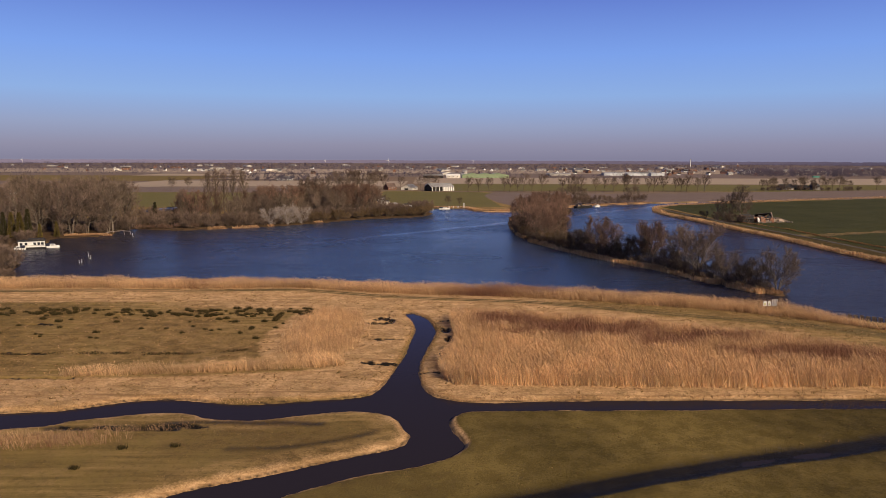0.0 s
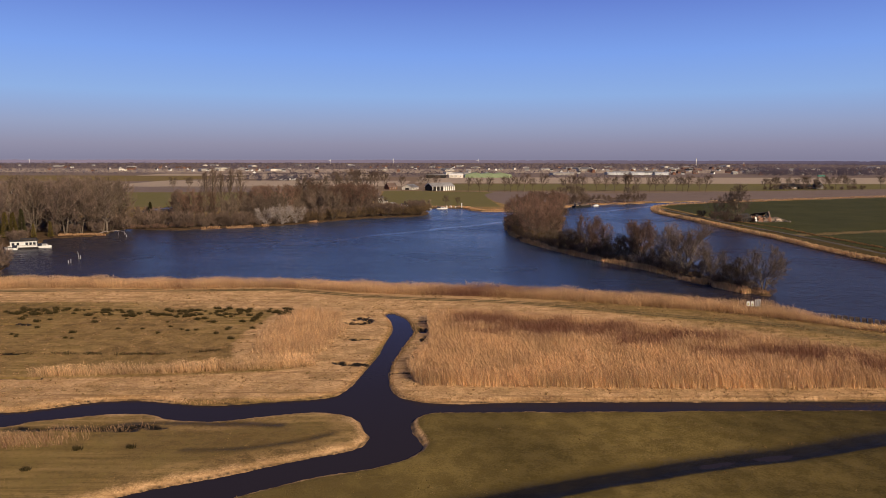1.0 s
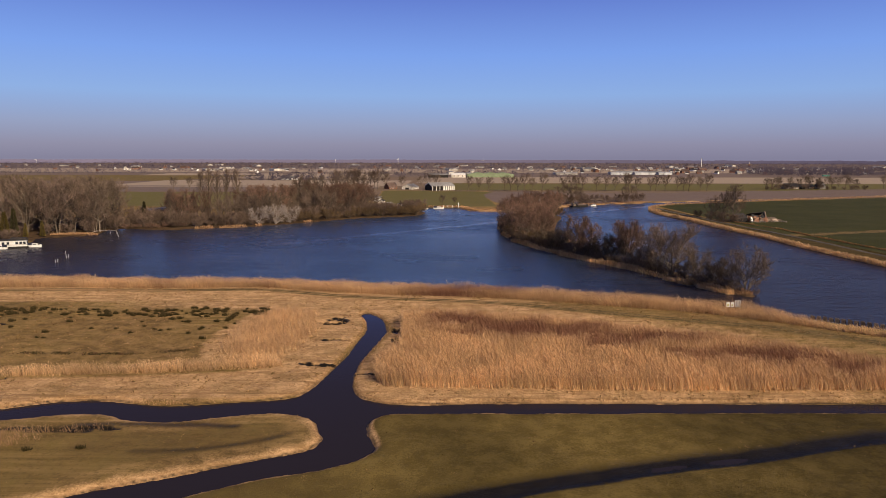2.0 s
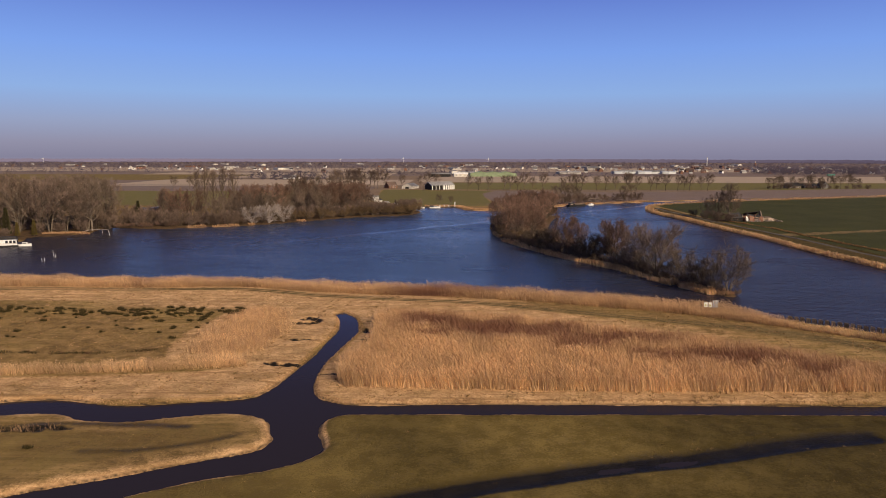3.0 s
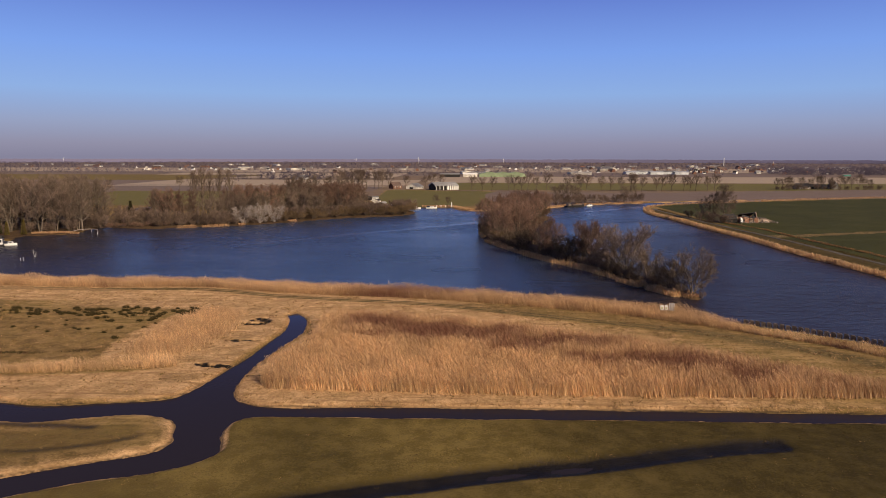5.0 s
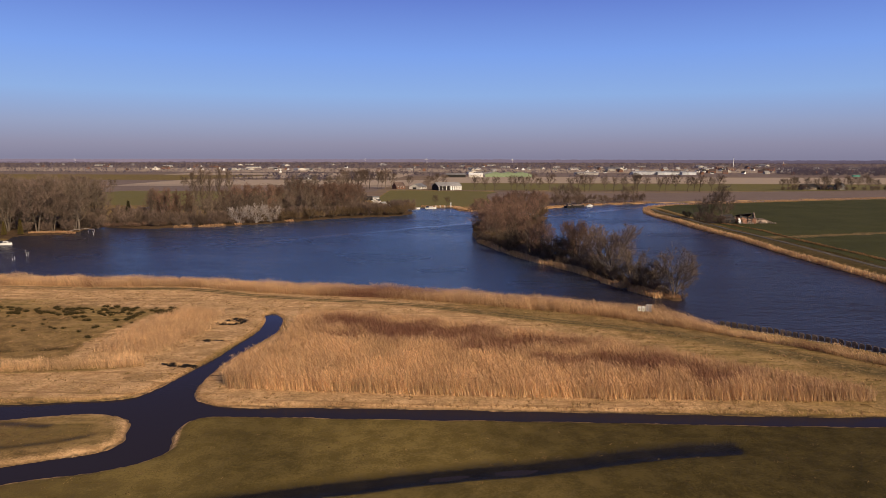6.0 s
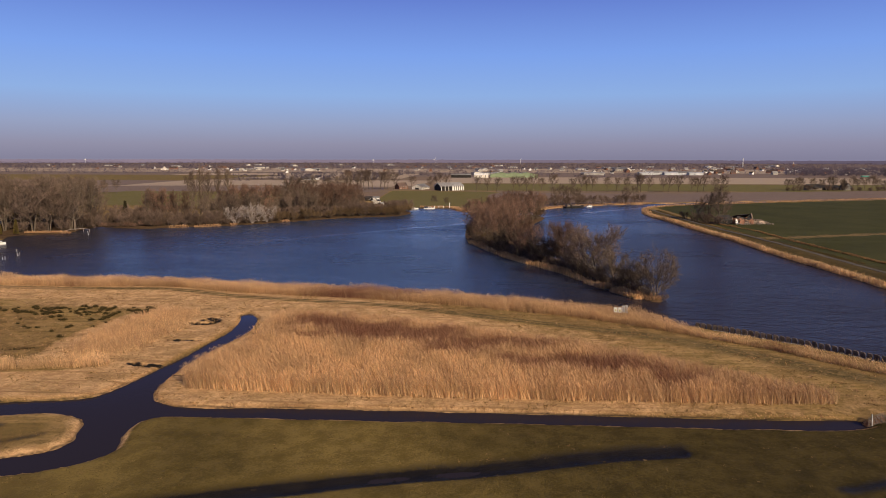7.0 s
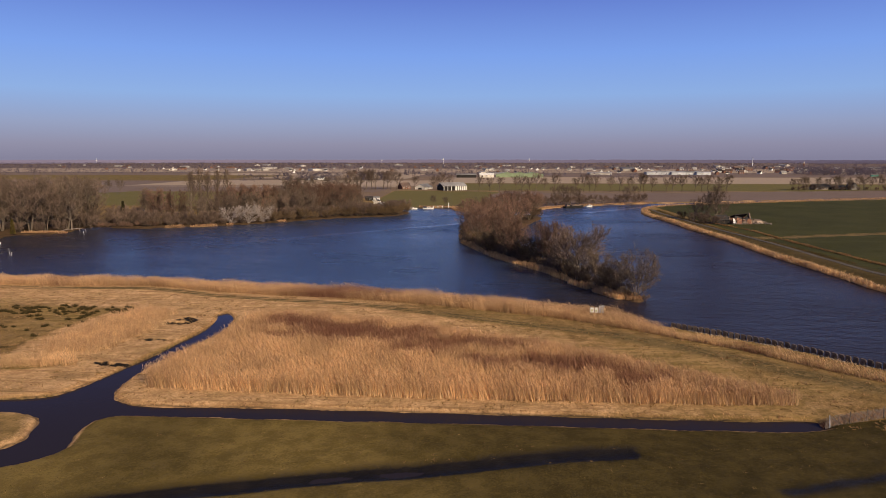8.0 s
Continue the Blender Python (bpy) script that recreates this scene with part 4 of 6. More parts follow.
put(brown_bush, [(-135, 227, 1.45, 0), (-131, 223, 1.05, 40), (-139, 234, 1.5, 120), (-126, 216, 0.6, 10), (-121, 210, 0.5, 30), (-134, 233, 1.2, 200), (-137, 221, 1.3, 60), (-146, 242, 1.2, 20), (-134, 216, 0.9, 90), (-166, 296, 1.0, 30), (-168, 302, 1.0, 90)], "shrubs of the wood")
# the wood on the point
point = strewn(trng, [(-127, 372), (-100, 380), (-62, 415), (-38, 440), (-25, 470), (-50, 530), (-85, 500), (-120, 430)], 54, 6.5, 0.8, 1.42)
put(brown_tree, point[::2], "trees of the wood on the point")
put(brown_tree_b, point[1::2], "trees of the wood on the point")
put(round_tree, strewn(trng, [(-122, 400), (-70, 425), (-30, 460), (-45, 540), (-90, 510)], 16, 9, 1.1, 1.4), "trees of the wood on the point")
put(round_tree, [(-124, 381, 1.3, 40), (-130, 384, 1.15, 200), (-117, 390, 1.2, 100)], "trees of the wood on the point")
put(poplar, [(-128, 376, 0.95, 0), (-143, 468, 1.3, 0), (-139, 474, 1.42, 90), (-135, 477, 1.3, 33), (-129, 481, 1.4, 120), (-124, 486, 1.35, 200)], "poplars of the wood")
put(alder, [(-76, 500, 1.15, 10), (-70, 505, 1.2, 60), (-62, 520, 1.15, 140), (-55, 528, 1.15, 220), (-48, 532, 1.1, 300), (-42, 540, 1.15, 20), (-83, 495, 1.2, 75)], "trees of the wood on the point")
shore = curve([(-124, 363), (-101, 372), (-81, 382), (-58, 404), (-34, 430), (-14, 441), (-1, 450), (4, 468)])
put(olive_bush, [(*(q + trng.normal(0, 1.6, 2) + np.array([-0.5, 0.8])), trng.uniform(0.75, 1.25), trng.uniform(0, 360)) for q in shore[12::1]], "shrubs on the point")
put(brown_bush, [(*(q + trng.normal(0, 2.0, 2) + np.array([-2.5, 5.0])), trng.uniform(1.1, 1.7), trng.uniform(0, 360)) for q in shore[::1]] + [(*(q + trng.normal(0, 1.2, 2) + np.array([-0.5, 1.0])), trng.uniform(0.6, 0.9), trng.uniform(0, 360)) for q in shore[:14:1]] + [(-152, 352, 1.6, 0), (-149, 358, 1.4, 60), (-153, 364, 1.8, 100), (-147, 366, 1.3, 200), (-137, 366, 1.2, 30), (-134, 372, 1.5, 80), (-142, 374, 1.4, 10), (-148, 378, 1.6, 120), (-138, 382, 1.6, 200), (-145, 390, 1.7, 60), (-152, 392, 1.8, 300), (-132, 386, 1.6, 20)] + strewn(trng, [(-34, 440), (-4, 452), (2, 474), (-16, 490), (-30, 470)], 8, 6, 0.8, 1.1), "shrubs on the point")
put(red_bush, [(-145 + 3.1 * i, 362.0 + 0.4 * i + trng.normal(0, 1), trng.uniform(0.45, 0.65), trng.uniform(0, 360)) for i in range(10)], "low russet shrubs")
put(pale_tree, [(-82, 381.5, 1.0, 0), (-74, 387, 1.1, 100), (-67.5, 393.5, 1.0, 220)], "pale trees on the shore")
# river dike, far rows and farm trees
put(alder, [(188, 408, 1.1, 0), (184, 413, 0.85, 70)], "trees on the dike")
put(alder_b, [(180, 421, 0.75, 40), (191, 412, 0.9, 140)], "trees on the dike")
put(brown_bush, [(181, 404, 1.0, 0), (185, 401, 0.9, 60), (177, 414, 1.0, 20), (189, 402, 0.8, 200), (174, 428, 0.9, 100), (182, 412, 1.1, 10)], "shrubs on the dike")
row = [46, 58, 68, 86, 92, 100, 107, 116, 127, 150, 158, 165, 170, 186, 196, 207, 218, 222, 230, 246, 252, 262, 276, 283, 289, 302, 309]
put(avenue_tree, [(x, 758 + 0.04 * x + trng.normal(0, 1), trng.uniform(1.0, 1.3), trng.uniform(-25, 25)) for x in row[::2]], "avenue trees")
put(avenue_tree_b, [(x, 758 + 0.04 * x + trng.normal(0, 1), trng.uniform(1.0, 1.35), trng.uniform(0, 360)) for x in row[1::2]], "avenue trees")
put(avenue_tree_b, [(-445 + 13 * i + trng.normal(0, 2), 690 + trng.normal(0, 2), trng.uniform(0.9, 1.2), trng.uniform(0, 360)) for i in range(11)] + [(-277, 768, 1.0, 0), (-262, 775, 1.0, 90)], "trees along the lane")
put(avenue_tree, [(-102 + 6 * i + trng.normal(0, 1.5), 800 + trng.normal(0, 4), trng.uniform(1.2, 1.55), trng.uniform(0, 360)) for i in range(10)] + [(-30, 812, 1.0, 20), (-6, 800, 1.0, 100), (1, 806, 1.2, 50), (10, 812, 1.1, 10)], "farm trees")
put(avenue_tree_b, [(x, y, 0.74 * k, turn) for x, y, k, turn in [(398, 822, 1.2, 0), (404, 820, 1.2, 90), (410, 822, 1.4, 30), (415, 826, 1.3, 30), (446, 824, 1.5, 60), (452, 828, 1.4, 70), (462, 826, 1.0, 70), (484, 824, 1.4, 100), (492, 824, 1.6, 10), (500, 828, 1.3, 200), (508, 830, 1.1, 20), (545, 836, 1.5, 50), (575, 850, 1.0, 50), (590, 850, 1.6, 150), (597, 846, 1.7, 20), (605, 848, 1.3, 20), (426, 822, 1.3, 40), (436, 820, 1.2, 140), (458, 820, 1.3, 40), (470, 822, 1.5, 10), (476, 824, 1.3, 80)]], "farm trees")
put(brown_bush, [(x, 816 + trng.normal(0, 2), trng.uniform(0.7, 1.3), trng.uniform(0, 360)) for x in (396, 403, 410, 418, 428, 441, 449, 458, 467, 476, 485, 494, 503, 512, 592, 601)], "farm shrubs")
put(avenue_tree_b, [(116, 550, 1.1, 0), (122, 554, 1.0, 40), (110, 547, 1.0, 100), (128, 562, 0.9, 10), (170, 582, 0.9, 10), (178, 586, 0.95, 200), (18, 520, 0.6, 20), (27, 522, 0.5, 90)], "trees on the far bank")
put(brown_bush, [(128 + 7 * i, 560 + 3.3 * i + trng.normal(0, 1), trng.uniform(0.9, 1.5), trng.uniform(0, 360)) for i in range(9)] + [(104, 541, 1.4, 0), (110, 546, 1.6, 70), (116, 550, 1.5, 120), (122, 554, 1.4, 10), (96, 520, 1.1, 40), (131, 566, 1.5, 33)], "shrubs on the far bank")


# ---- rushes on the wet meadow ----
def rush_tuft(seed):
    r = np.random.default_rng(seed)
    pts = np.clip(r.normal(0, 0.24, (150, 2)), -0.45, 0.45) * np.array([1.25, 0.9])
    verts, faces, up = [], [], []
    for x, y in pts:
        a, h = r.random() * math.pi, r.uniform(0.35, 0.78)
        c, s = math.cos(a) * 0.05, math.sin(a) * 0.05
        k = len(verts)
        verts += [(x - c, y - s, -0.1), (x + c, y + s, -0.1), (x * 1.25 + r.normal(0, 0.1), y * 1.25 + r.normal(0, 0.1), h)]
        faces.append((k, k + 1, k + 2))
        up += [0.0, 0.0, 0.9]
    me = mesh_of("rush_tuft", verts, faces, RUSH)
    me.attributes.new("up", "FLOAT", "POINT").data.foreach_set("value", np.array(up, np.float32))
    return tagged(new("rush_tuft", me), "dark green tuft of rushes on the wet meadow", "rushes")


tuft, tuft_b = rush_tuft(1), rush_tuft(2)
spots = [(-104 + 82 * trng.random(), 160.5 + 7.5 * trng.random() + trng.normal(0, 1.0), trng.uniform(0.6, 1.25), trng.uniform(-15, 15)) for _ in range(170)]
spots += [(-100 + 74 * trng.random(), 140 + 20 * trng.random(), trng.uniform(0.6, 1.2), trng.uniform(-15, 15)) for _ in range(44)]
spots += [(-29.5, 160 + trng.normal(0, 3), trng.uniform(0.9, 1.3), 0) for _ in range(6)]
put(tuft, spots[::2] + [(-33.4, 85.9, 0.95, 0), (-27, 86.6, 0.9, 10)], "rush tufts")
put(tuft_b, spots[1::2] + [(-36.5, 80.2, 0.85, 0)], "rush tufts")

# more dry reed and grass along the banks
for line, lo, hi, k, tall, label in ((SOUTH_BANK[:-6], -0.9, -0.1, 3600, 0.35, "short dry grass on the ditch bank"), (NORTH_BANK[6:], 0.1, 0.9, 4200, 0.27, "short dry grass on the ditch bank"), (SPIT[8:90], 0.1, 1.0, 4200, 0.35, "short dry grass on the spit's bank")):
    p = along(line, lo, hi, k, rng)
    p = p[heights(p[:, 0], p[:, 1])[1] < -0.1]
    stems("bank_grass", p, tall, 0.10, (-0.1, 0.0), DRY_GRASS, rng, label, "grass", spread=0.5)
p = np.column_stack([rng.uniform(-110, 135, 21000), 70 + 122 * rng.random(21000) ** 1.1])
p = np.repeat(p, 7, 0) + rng.normal(0, 0.17, (len(p) * 7, 2))
h, wet = heights(p[:, 0], p[:, 1])
tufty = np.sin(p[:, 0] * 0.5 + np.sin(p[:, 1] * 0.4) * 3) * np.sin(p[:, 1] * 0.9 - p[:, 0] * 0.13) + rng.normal(0, 0.5, len(p))
gap = line_gap(SWALE, p[:, 0], p[:, 1])
land = (wet < -0.4) & (h > 0.15) & (gap > 2.5) & (tufty > 0.1)
green = land & (p[:, 1] < 100) & (p[:, 0] > 3)
fine = p[land & ~green & (p[:, 1] > 101)]
close = p[land & ~green & (p[:, 1] <= 101)]
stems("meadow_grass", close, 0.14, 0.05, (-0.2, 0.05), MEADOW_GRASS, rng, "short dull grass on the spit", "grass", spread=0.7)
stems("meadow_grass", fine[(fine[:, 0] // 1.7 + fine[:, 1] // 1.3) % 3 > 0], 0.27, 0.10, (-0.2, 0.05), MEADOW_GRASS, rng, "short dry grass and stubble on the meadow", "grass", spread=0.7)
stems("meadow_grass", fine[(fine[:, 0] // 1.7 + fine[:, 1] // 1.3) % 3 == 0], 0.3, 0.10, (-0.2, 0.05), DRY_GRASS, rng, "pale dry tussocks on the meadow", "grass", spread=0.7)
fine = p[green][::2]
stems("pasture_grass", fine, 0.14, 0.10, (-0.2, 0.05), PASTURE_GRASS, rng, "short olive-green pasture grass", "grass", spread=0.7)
dike_edge = curve([(161, 470), (161.5, 445), (163.5, 420), (165, 370), (168, 325), (168, 285), (169.5, 250), (171, 225), (172, 204), (185, 165), (213, 110)])
p = along(dike_edge, -0.4, 1.8, 9500, rng)
stems("dike_reed", p, 1.25, 0.14, (-0.12, 0.05), REED_FAR, rng, "dry reed fringe along the river dike", spread=0.24, old=np.clip(rng.normal(0.05, 0.12, len(p)), 0, 1))
p = along(curve([(161, 466), (164, 494), (176, 528), (200, 552), (234, 570), (330, 620), (450, 672), (640, 750)]), -4.0, 0.0, 4500, rng)
stems("dike_reed", p, 1.5, 0.3, (-0.12, 0.05), REED_FAR, rng, "dry reed along the far river bank", spread=0.2, old=np.full(len(p), 0.3))
p = along(curve([(8, 517), (29, 517), (37.8, 492), (53, 486), (64, 490)]), 0.0, 5.0, 2200, rng)
p = np.vstack([p, along(curve([(92, 502), (115, 533), (140, 553), (165, 567), (192, 581)]), 0.5, 3.0, 1200, rng)])
stems("shore_reed", p, 1.2, 0.22, (-0.12, 0.05), REED_FAR, rng, "dry reed on the far lake shore", spread=0.2, old=np.full(len(p), 0.3))
p = along(edge, -2.0, -0.2, 9000, rng)
p = p[np.sin(p[:, 1] * 0.19 + 1.0) + 0.6 * np.sin(p[:, 1] * 0.47) + rng.normal(0, 0.35, len(p)) > 0.1]
stems("strip_reed", p, 1.15, 0.11, (-0.12, 0.05), REED_FAR, rng, "dry reed fringe along the strip's shore", spread=0.2)
p = along(curve([(97.5, 191), (100.2, 187.6), (102.8, 188.8), (102.9, 195)]), 0.0, 2.4, 1100, rng)
p = p[heights(p[:, 0], p[:, 1])[1] < 0.2]
stems("strip_reed", p, 0.75, 0.09, (-0.12, 0.05), REED_FAR, rng, "dry grass at the strip's tip", spread=0.35, old=np.full(len(p), 0.4))
for a, b, k in (((51, 311), (58, 288), 1300), ((58, 286), (64, 270), 300), ((64.5, 268), (70, 256), 700), ((70, 256), (78, 241), 750), ((83, 231), (88, 216), 350), ((78, 240), (83, 231), 350), ((88, 214), (92, 204), 450), ((93.5, 201), (98.5, 190.5), 800)):
    p = along(curve([a, b]), -2.5, 0.2, k, rng)
    stems("strip_reed", p, 1.7, 0.14, (-0.12, 0.05), REED, rng, "tuft of dry reed at the strip's edge", spread=0.2)
for a, b, k in (((-165, 326), (-146, 333), 1400), ((-110, 361), (-101, 365.5), 300), ((-98, 366), (-86, 373), 700), ((-60, 397.5), (-56, 401), 250), ((-82, 376.5), (-79, 379), 200)):
    p = along(curve([a, b]), -0.5, 3.0, k, rng)
    stems("wood_reed", p, 0.95, 0.12, (-0.12, 0.05), REED_FAR, rng, "dry reed tongue at the wood's edge", spread=0.2, old=np.clip(rng.normal(0.35, 0.15, len(p)), 0, 1))


# ---- woods towards the horizon ----
def far_woods(name, spots, tall, label, material, per=18, leaf=0.10):
    r = np.random.default_rng(len(spots))
    k = len(spots)
    c = np.repeat(np.asarray(spots), per, 0)
    h = np.repeat(tall * r.uniform(0.55, 1.15, k), per)
    u = r.random(k * per)
    wide = h * 0.5 * np.sqrt(np.clip(1 - (u * 1.5 - 0.85) ** 2, 0.05, 1))
    a = r.random(k * per) * 2 * math.pi
    mid = np.column_stack([c[:, 0] + np.cos(a) * wide * r.random(k * per), c[:, 1] + np.sin(a) * wide, 0.4 + h * (0.12 + 0.82 * u)])
    s = (h * leaf)[:, None]
    v = np.stack([mid + r.normal(0, 1, (k * per, 3)) * np.array([1.0, 0.3, 1.0]) * s for _ in range(3)], 1)
    v[:, :, 2] = np.maximum(v[:, :, 2], 0.3)
    me = mesh_of(name, v.reshape(-1, 3).tolist(), np.arange(k * per * 3).reshape(-1, 3).tolist(), material)
    return tagged(new(name, me), label, "trees", kind="stuff")


# distance haze is mixed into the twig colour as a mauve tint
HAZED_TWIG = surface("hazed_twigs", (0.124, 0.104, 0.136), (0.152, 0.128, 0.162), 0.03, 1.0, 0.0)
fn, flk = HAZED_TWIG.node_tree.nodes, HAZED_TWIG.node_tree.links
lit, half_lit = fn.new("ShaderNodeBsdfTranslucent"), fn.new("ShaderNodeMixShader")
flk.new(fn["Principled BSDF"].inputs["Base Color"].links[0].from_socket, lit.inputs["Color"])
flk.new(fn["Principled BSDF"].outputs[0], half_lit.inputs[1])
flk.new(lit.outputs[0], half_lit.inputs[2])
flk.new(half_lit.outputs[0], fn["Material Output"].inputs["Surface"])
fr = np.random.default_rng(11)
def band(k, y0, y1, u0=-0.75, u1=0.8):
    y = y0 + (y1 - y0) * fr.random(k)
    clump = np.where(fr.random(k) < 0.6, np.round(fr.random(k) * 40) / 40, fr.random(k))
    u = u0 + (u1 - u0) * np.clip(clump + fr.normal(0, 0.012, k), 0, 1)
    return np.column_stack([35 + u * y, y])
far_woods("far_woods", band(3000, 2900, 4300), 11, "leafless woods along the horizon, haze-tinted mauve", HAZED_TWIG, 24, 0.085)
# the last woods melt into one dim line under the sky, their haze painted in
HAZED_LINE = surface("hazed_far_woods", (0.155, 0.148, 0.235), (0.166, 0.156, 0.242), 0.004, 1.0, 0.0, stain=0.08)
a = np.linspace(radians(-52), radians(52), 900)
tops = 21.5 + 0.8 * np.sin(a * 31 + 2 * np.sin(a * 11)) + 0.7 * np.sin(a * 143 + 3 * np.sin(a * 47)) + 0.9 * fr.normal(0, 1, len(a))
v = [(35 + 4860 * math.sin(q), 5 + 4860 * math.cos(q), z) for row in (np.full(len(a), -4.0), tops) for q, z in zip(a, row)]
k = len(a)
tagged(new("backdrop", mesh_of("backdrop", v, [(i, i + 1, k + i + 1, k + i) for i in range(k - 1)], HAZED_LINE)), "line of woods at the horizon, coloured as mauve haze", "backdrop", kind="structure")
far_woods("far_woods", band(2200, 1950, 3000), 10, "leafless tree belts on the polder, haze-tinted mauve", HAZED_TWIG, 34, 0.062)
far_woods("far_woods", band(700, 1480, 2000, -0.7, 0.75), 8, "leafless garden trees round the village, haze-tinted mauve", HAZED_TWIG, 44, 0.05)
far_woods("far_woods", band(2600, 1650, 2900), 8.5, "leafless hedges and gardens on the polder, haze-tinted mauve", HAZED_TWIG, 24, 0.06)
far_woods("far_woods", np.column_stack([fr.uniform(700, 1150, 320), fr.uniform(1430, 1650, 320)]), 17, "leafless wood beside the village, haze-tinted mauve", HAZED_TWIG, 44, 0.075)
far_woods("far_woods", np.column_stack([np.linspace(-1150, -640, 95), 1560 + fr.normal(0, 6, 95)]), 10, "row of leafless trees along a far road", HAZED_TWIG)
far_woods("far_woods", np.column_stack([np.linspace(215, 415, 42), 1275 + fr.normal(0, 3, 42)]), 8, "row of young leafless trees before the greenhouses", HAZED_TWIG)
far_woods("far_woods", np.column_stack([np.linspace(-140, 200, 60), 1420 + fr.normal(0, 20, 60)]), 11, "leafless trees behind the sheds", HAZED_TWIG, 40, 0.075)
far_woods("far_woods", np.column_stack([fr.uniform(-330, -120, 90), 1130 + fr.normal(0, 40, 90)]), 13, "leafless trees round a farm", HAZED_TWIG, 46, 0.07)


# ---- buildings, boats and small things ----
WHITE = surface("white_paint", (0.70, 0.69, 0.66), (0.80, 0.79, 0.76), 2.0, 0.6, 0.3, vary=0.05, stain=0.15)
DARK_ROOF = surface("dark_roof", (0.035, 0.032, 0.033), (0.06, 0.054, 0.052), 1.5, 0.8, 0.2, stain=0.3)
TILE_ROOF = surface("red_roof_tiles", (0.095, 0.066, 0.057), (0.14, 0.095, 0.08), 2.0, 0.85, 0.2, vary=0.4)
GREY_ROOF = surface("grey_roof_sheet", (0.22, 0.21, 0.21), (0.33, 0.32, 0.31), 0.6, 0.7, 0.3, vary=0.3)
BRICK = surface("brick_wall", (0.20, 0.10, 0.065), (0.30, 0.16, 0.11), 3.0, 0.9, 0.1, vary=0.3)
PALE_WALL = surface("pale_wall", (0.50, 0.46, 0.40), (0.66, 0.62, 0.55), 1.0, 0.85, 0.2, vary=0.25)
GLASS = surface("window_glass", (0.02, 0.024, 0.03), (0.035, 0.04, 0.05), 1.0, 0.12, 0.6, stain=0.1)
BLACK_TIMBER = surface("black_timber", (0.018, 0.016, 0.016), (0.035, 0.032, 0.03), 1.5, 0.8, 0.2)
OLD_TIMBER = surface("weathered_timber", (0.14, 0.105, 0.08), (0.27, 0.215, 0.17), 2.5, 0.9, 0.15, bump=0.4, vary=0.3)
STEEL = surface("rusty_steel", (0.10, 0.075, 0.06), (0.21, 0.16, 0.13), 1.8, 0.75, 0.3, bump=0.3, vary=0.25)
GREY_BOARD = surface("grey_board", (0.45, 0.45, 0.44), (0.58, 0.58, 0.56), 3.0, 0.6, 0.3, vary=0.1)
YELLOW = surface("yellow_green_paint", (0.50, 0.50, 0.08), (0.60, 0.58, 0.12), 3.0, 0.6)
GREEN_GLASS = surface("green_glasshouse", (0.22, 0.29, 0.16), (0.30, 0.37, 0.22), 0.2, 0.5, 0.4)
PALE_GLASS = surface("white_glasshouse", (0.40, 0.42, 0.43), (0.56, 0.57, 0.58), 0.2, 0.5, 0.4)
CANVAS = surface("dark_blue_canvas", (0.02, 0.024, 0.045), (0.035, 0.04, 0.07), 2.0, 0.85)
STONE = surface("rubble_stone", (0.13, 0.11, 0.095), (0.26, 0.225, 0.19), 2.0, 0.9, 0.15, vary=0.35)
WIRE = surface("galvanised_wire", (0.16, 0.135, 0.12), (0.26, 0.22, 0.19), 4.0, 0.6, 0.3)
NEEDLES = surface("yellow_green_needles", (0.09, 0.07, 0.022), (0.16, 0.12, 0.038), 0.8, 0.9, 0.1, vary=0.3)
NEEDLES_DARK = surface("dark_green_needles", (0.042, 0.04, 0.019), (0.09, 0.078, 0.036), 0.8, 0.9, 0.1, vary=0.3)


def solid(bm, pts, depth_axis_faces):
    vs = [bm.verts.new(p) for p in pts]
    for f in depth_axis_faces:
        bm.faces.new([vs[i] for i in f])


CUBE = [(0, 3, 2, 1), (4, 5, 6, 7), (0, 1, 5, 4), (1, 2, 6, 5), (2, 3, 7, 6), (3, 0, 4, 7)]


def box(bm, x0, x1, y0, y1, z0, z1):
    solid(bm, [(x0, y0, z0), (x1, y0, z0), (x1, y1, z0), (x0, y1, z0), (x0, y0, z1), (x1, y0, z1), (x1, y1, z1), (x0, y1, z1)], CUBE)


def slab(bm, a, b, c, d, thick):
    """A plate on four corners, with thickness downwards."""
    t = Vector((0, 0, thick))
    a, b, c, d = map(Vector, (a, b, c, d))
    solid(bm, [a - t, b - t, c - t, d - t, a, b, c, d], CUBE)


def gable(bm, x0, x1, y0, y1, z0, z1, ridge):
    """A body with upright walls and two gable ends, its ridge along x."""
    m = (y0 + y1) / 2
    solid(bm, [(x0, y0, z0), (x1, y0, z0), (x1, y1, z0), (x0, y1, z0), (x0, y0, z1), (x1, y0, z1), (x1, y1, z1), (x0, y1, z1), (x0, m, ridge), (x1, m, ridge)],
          [(0, 3, 2, 1), (0, 1, 5, 4), (2, 3, 7, 6), (1, 2, 6, 9, 5), (3, 0, 4, 8, 7), (4, 5, 9, 8), (6, 7, 8, 9)])


def done(bm, name, material, parent, label="", bevel=0.0):
    bmesh.ops.recalc_face_normals(bm, faces=bm.faces)
    if bevel:
        bmesh.ops.bevel(bm, geom=bm.edges[:], offset=bevel, segments=1, affect="EDGES")
    me = bpy.data.meshes.new(name)
    bm.to_mesh(me)
    bm.free()
    me.materials.append(material)
    return part(name, me, parent, label)


def piece(name, material, parent, dims, label="", bevel=0.0):
    bm = bmesh.new()
    box(bm, *dims)
    return done(bm, name, material, parent, label, bevel)


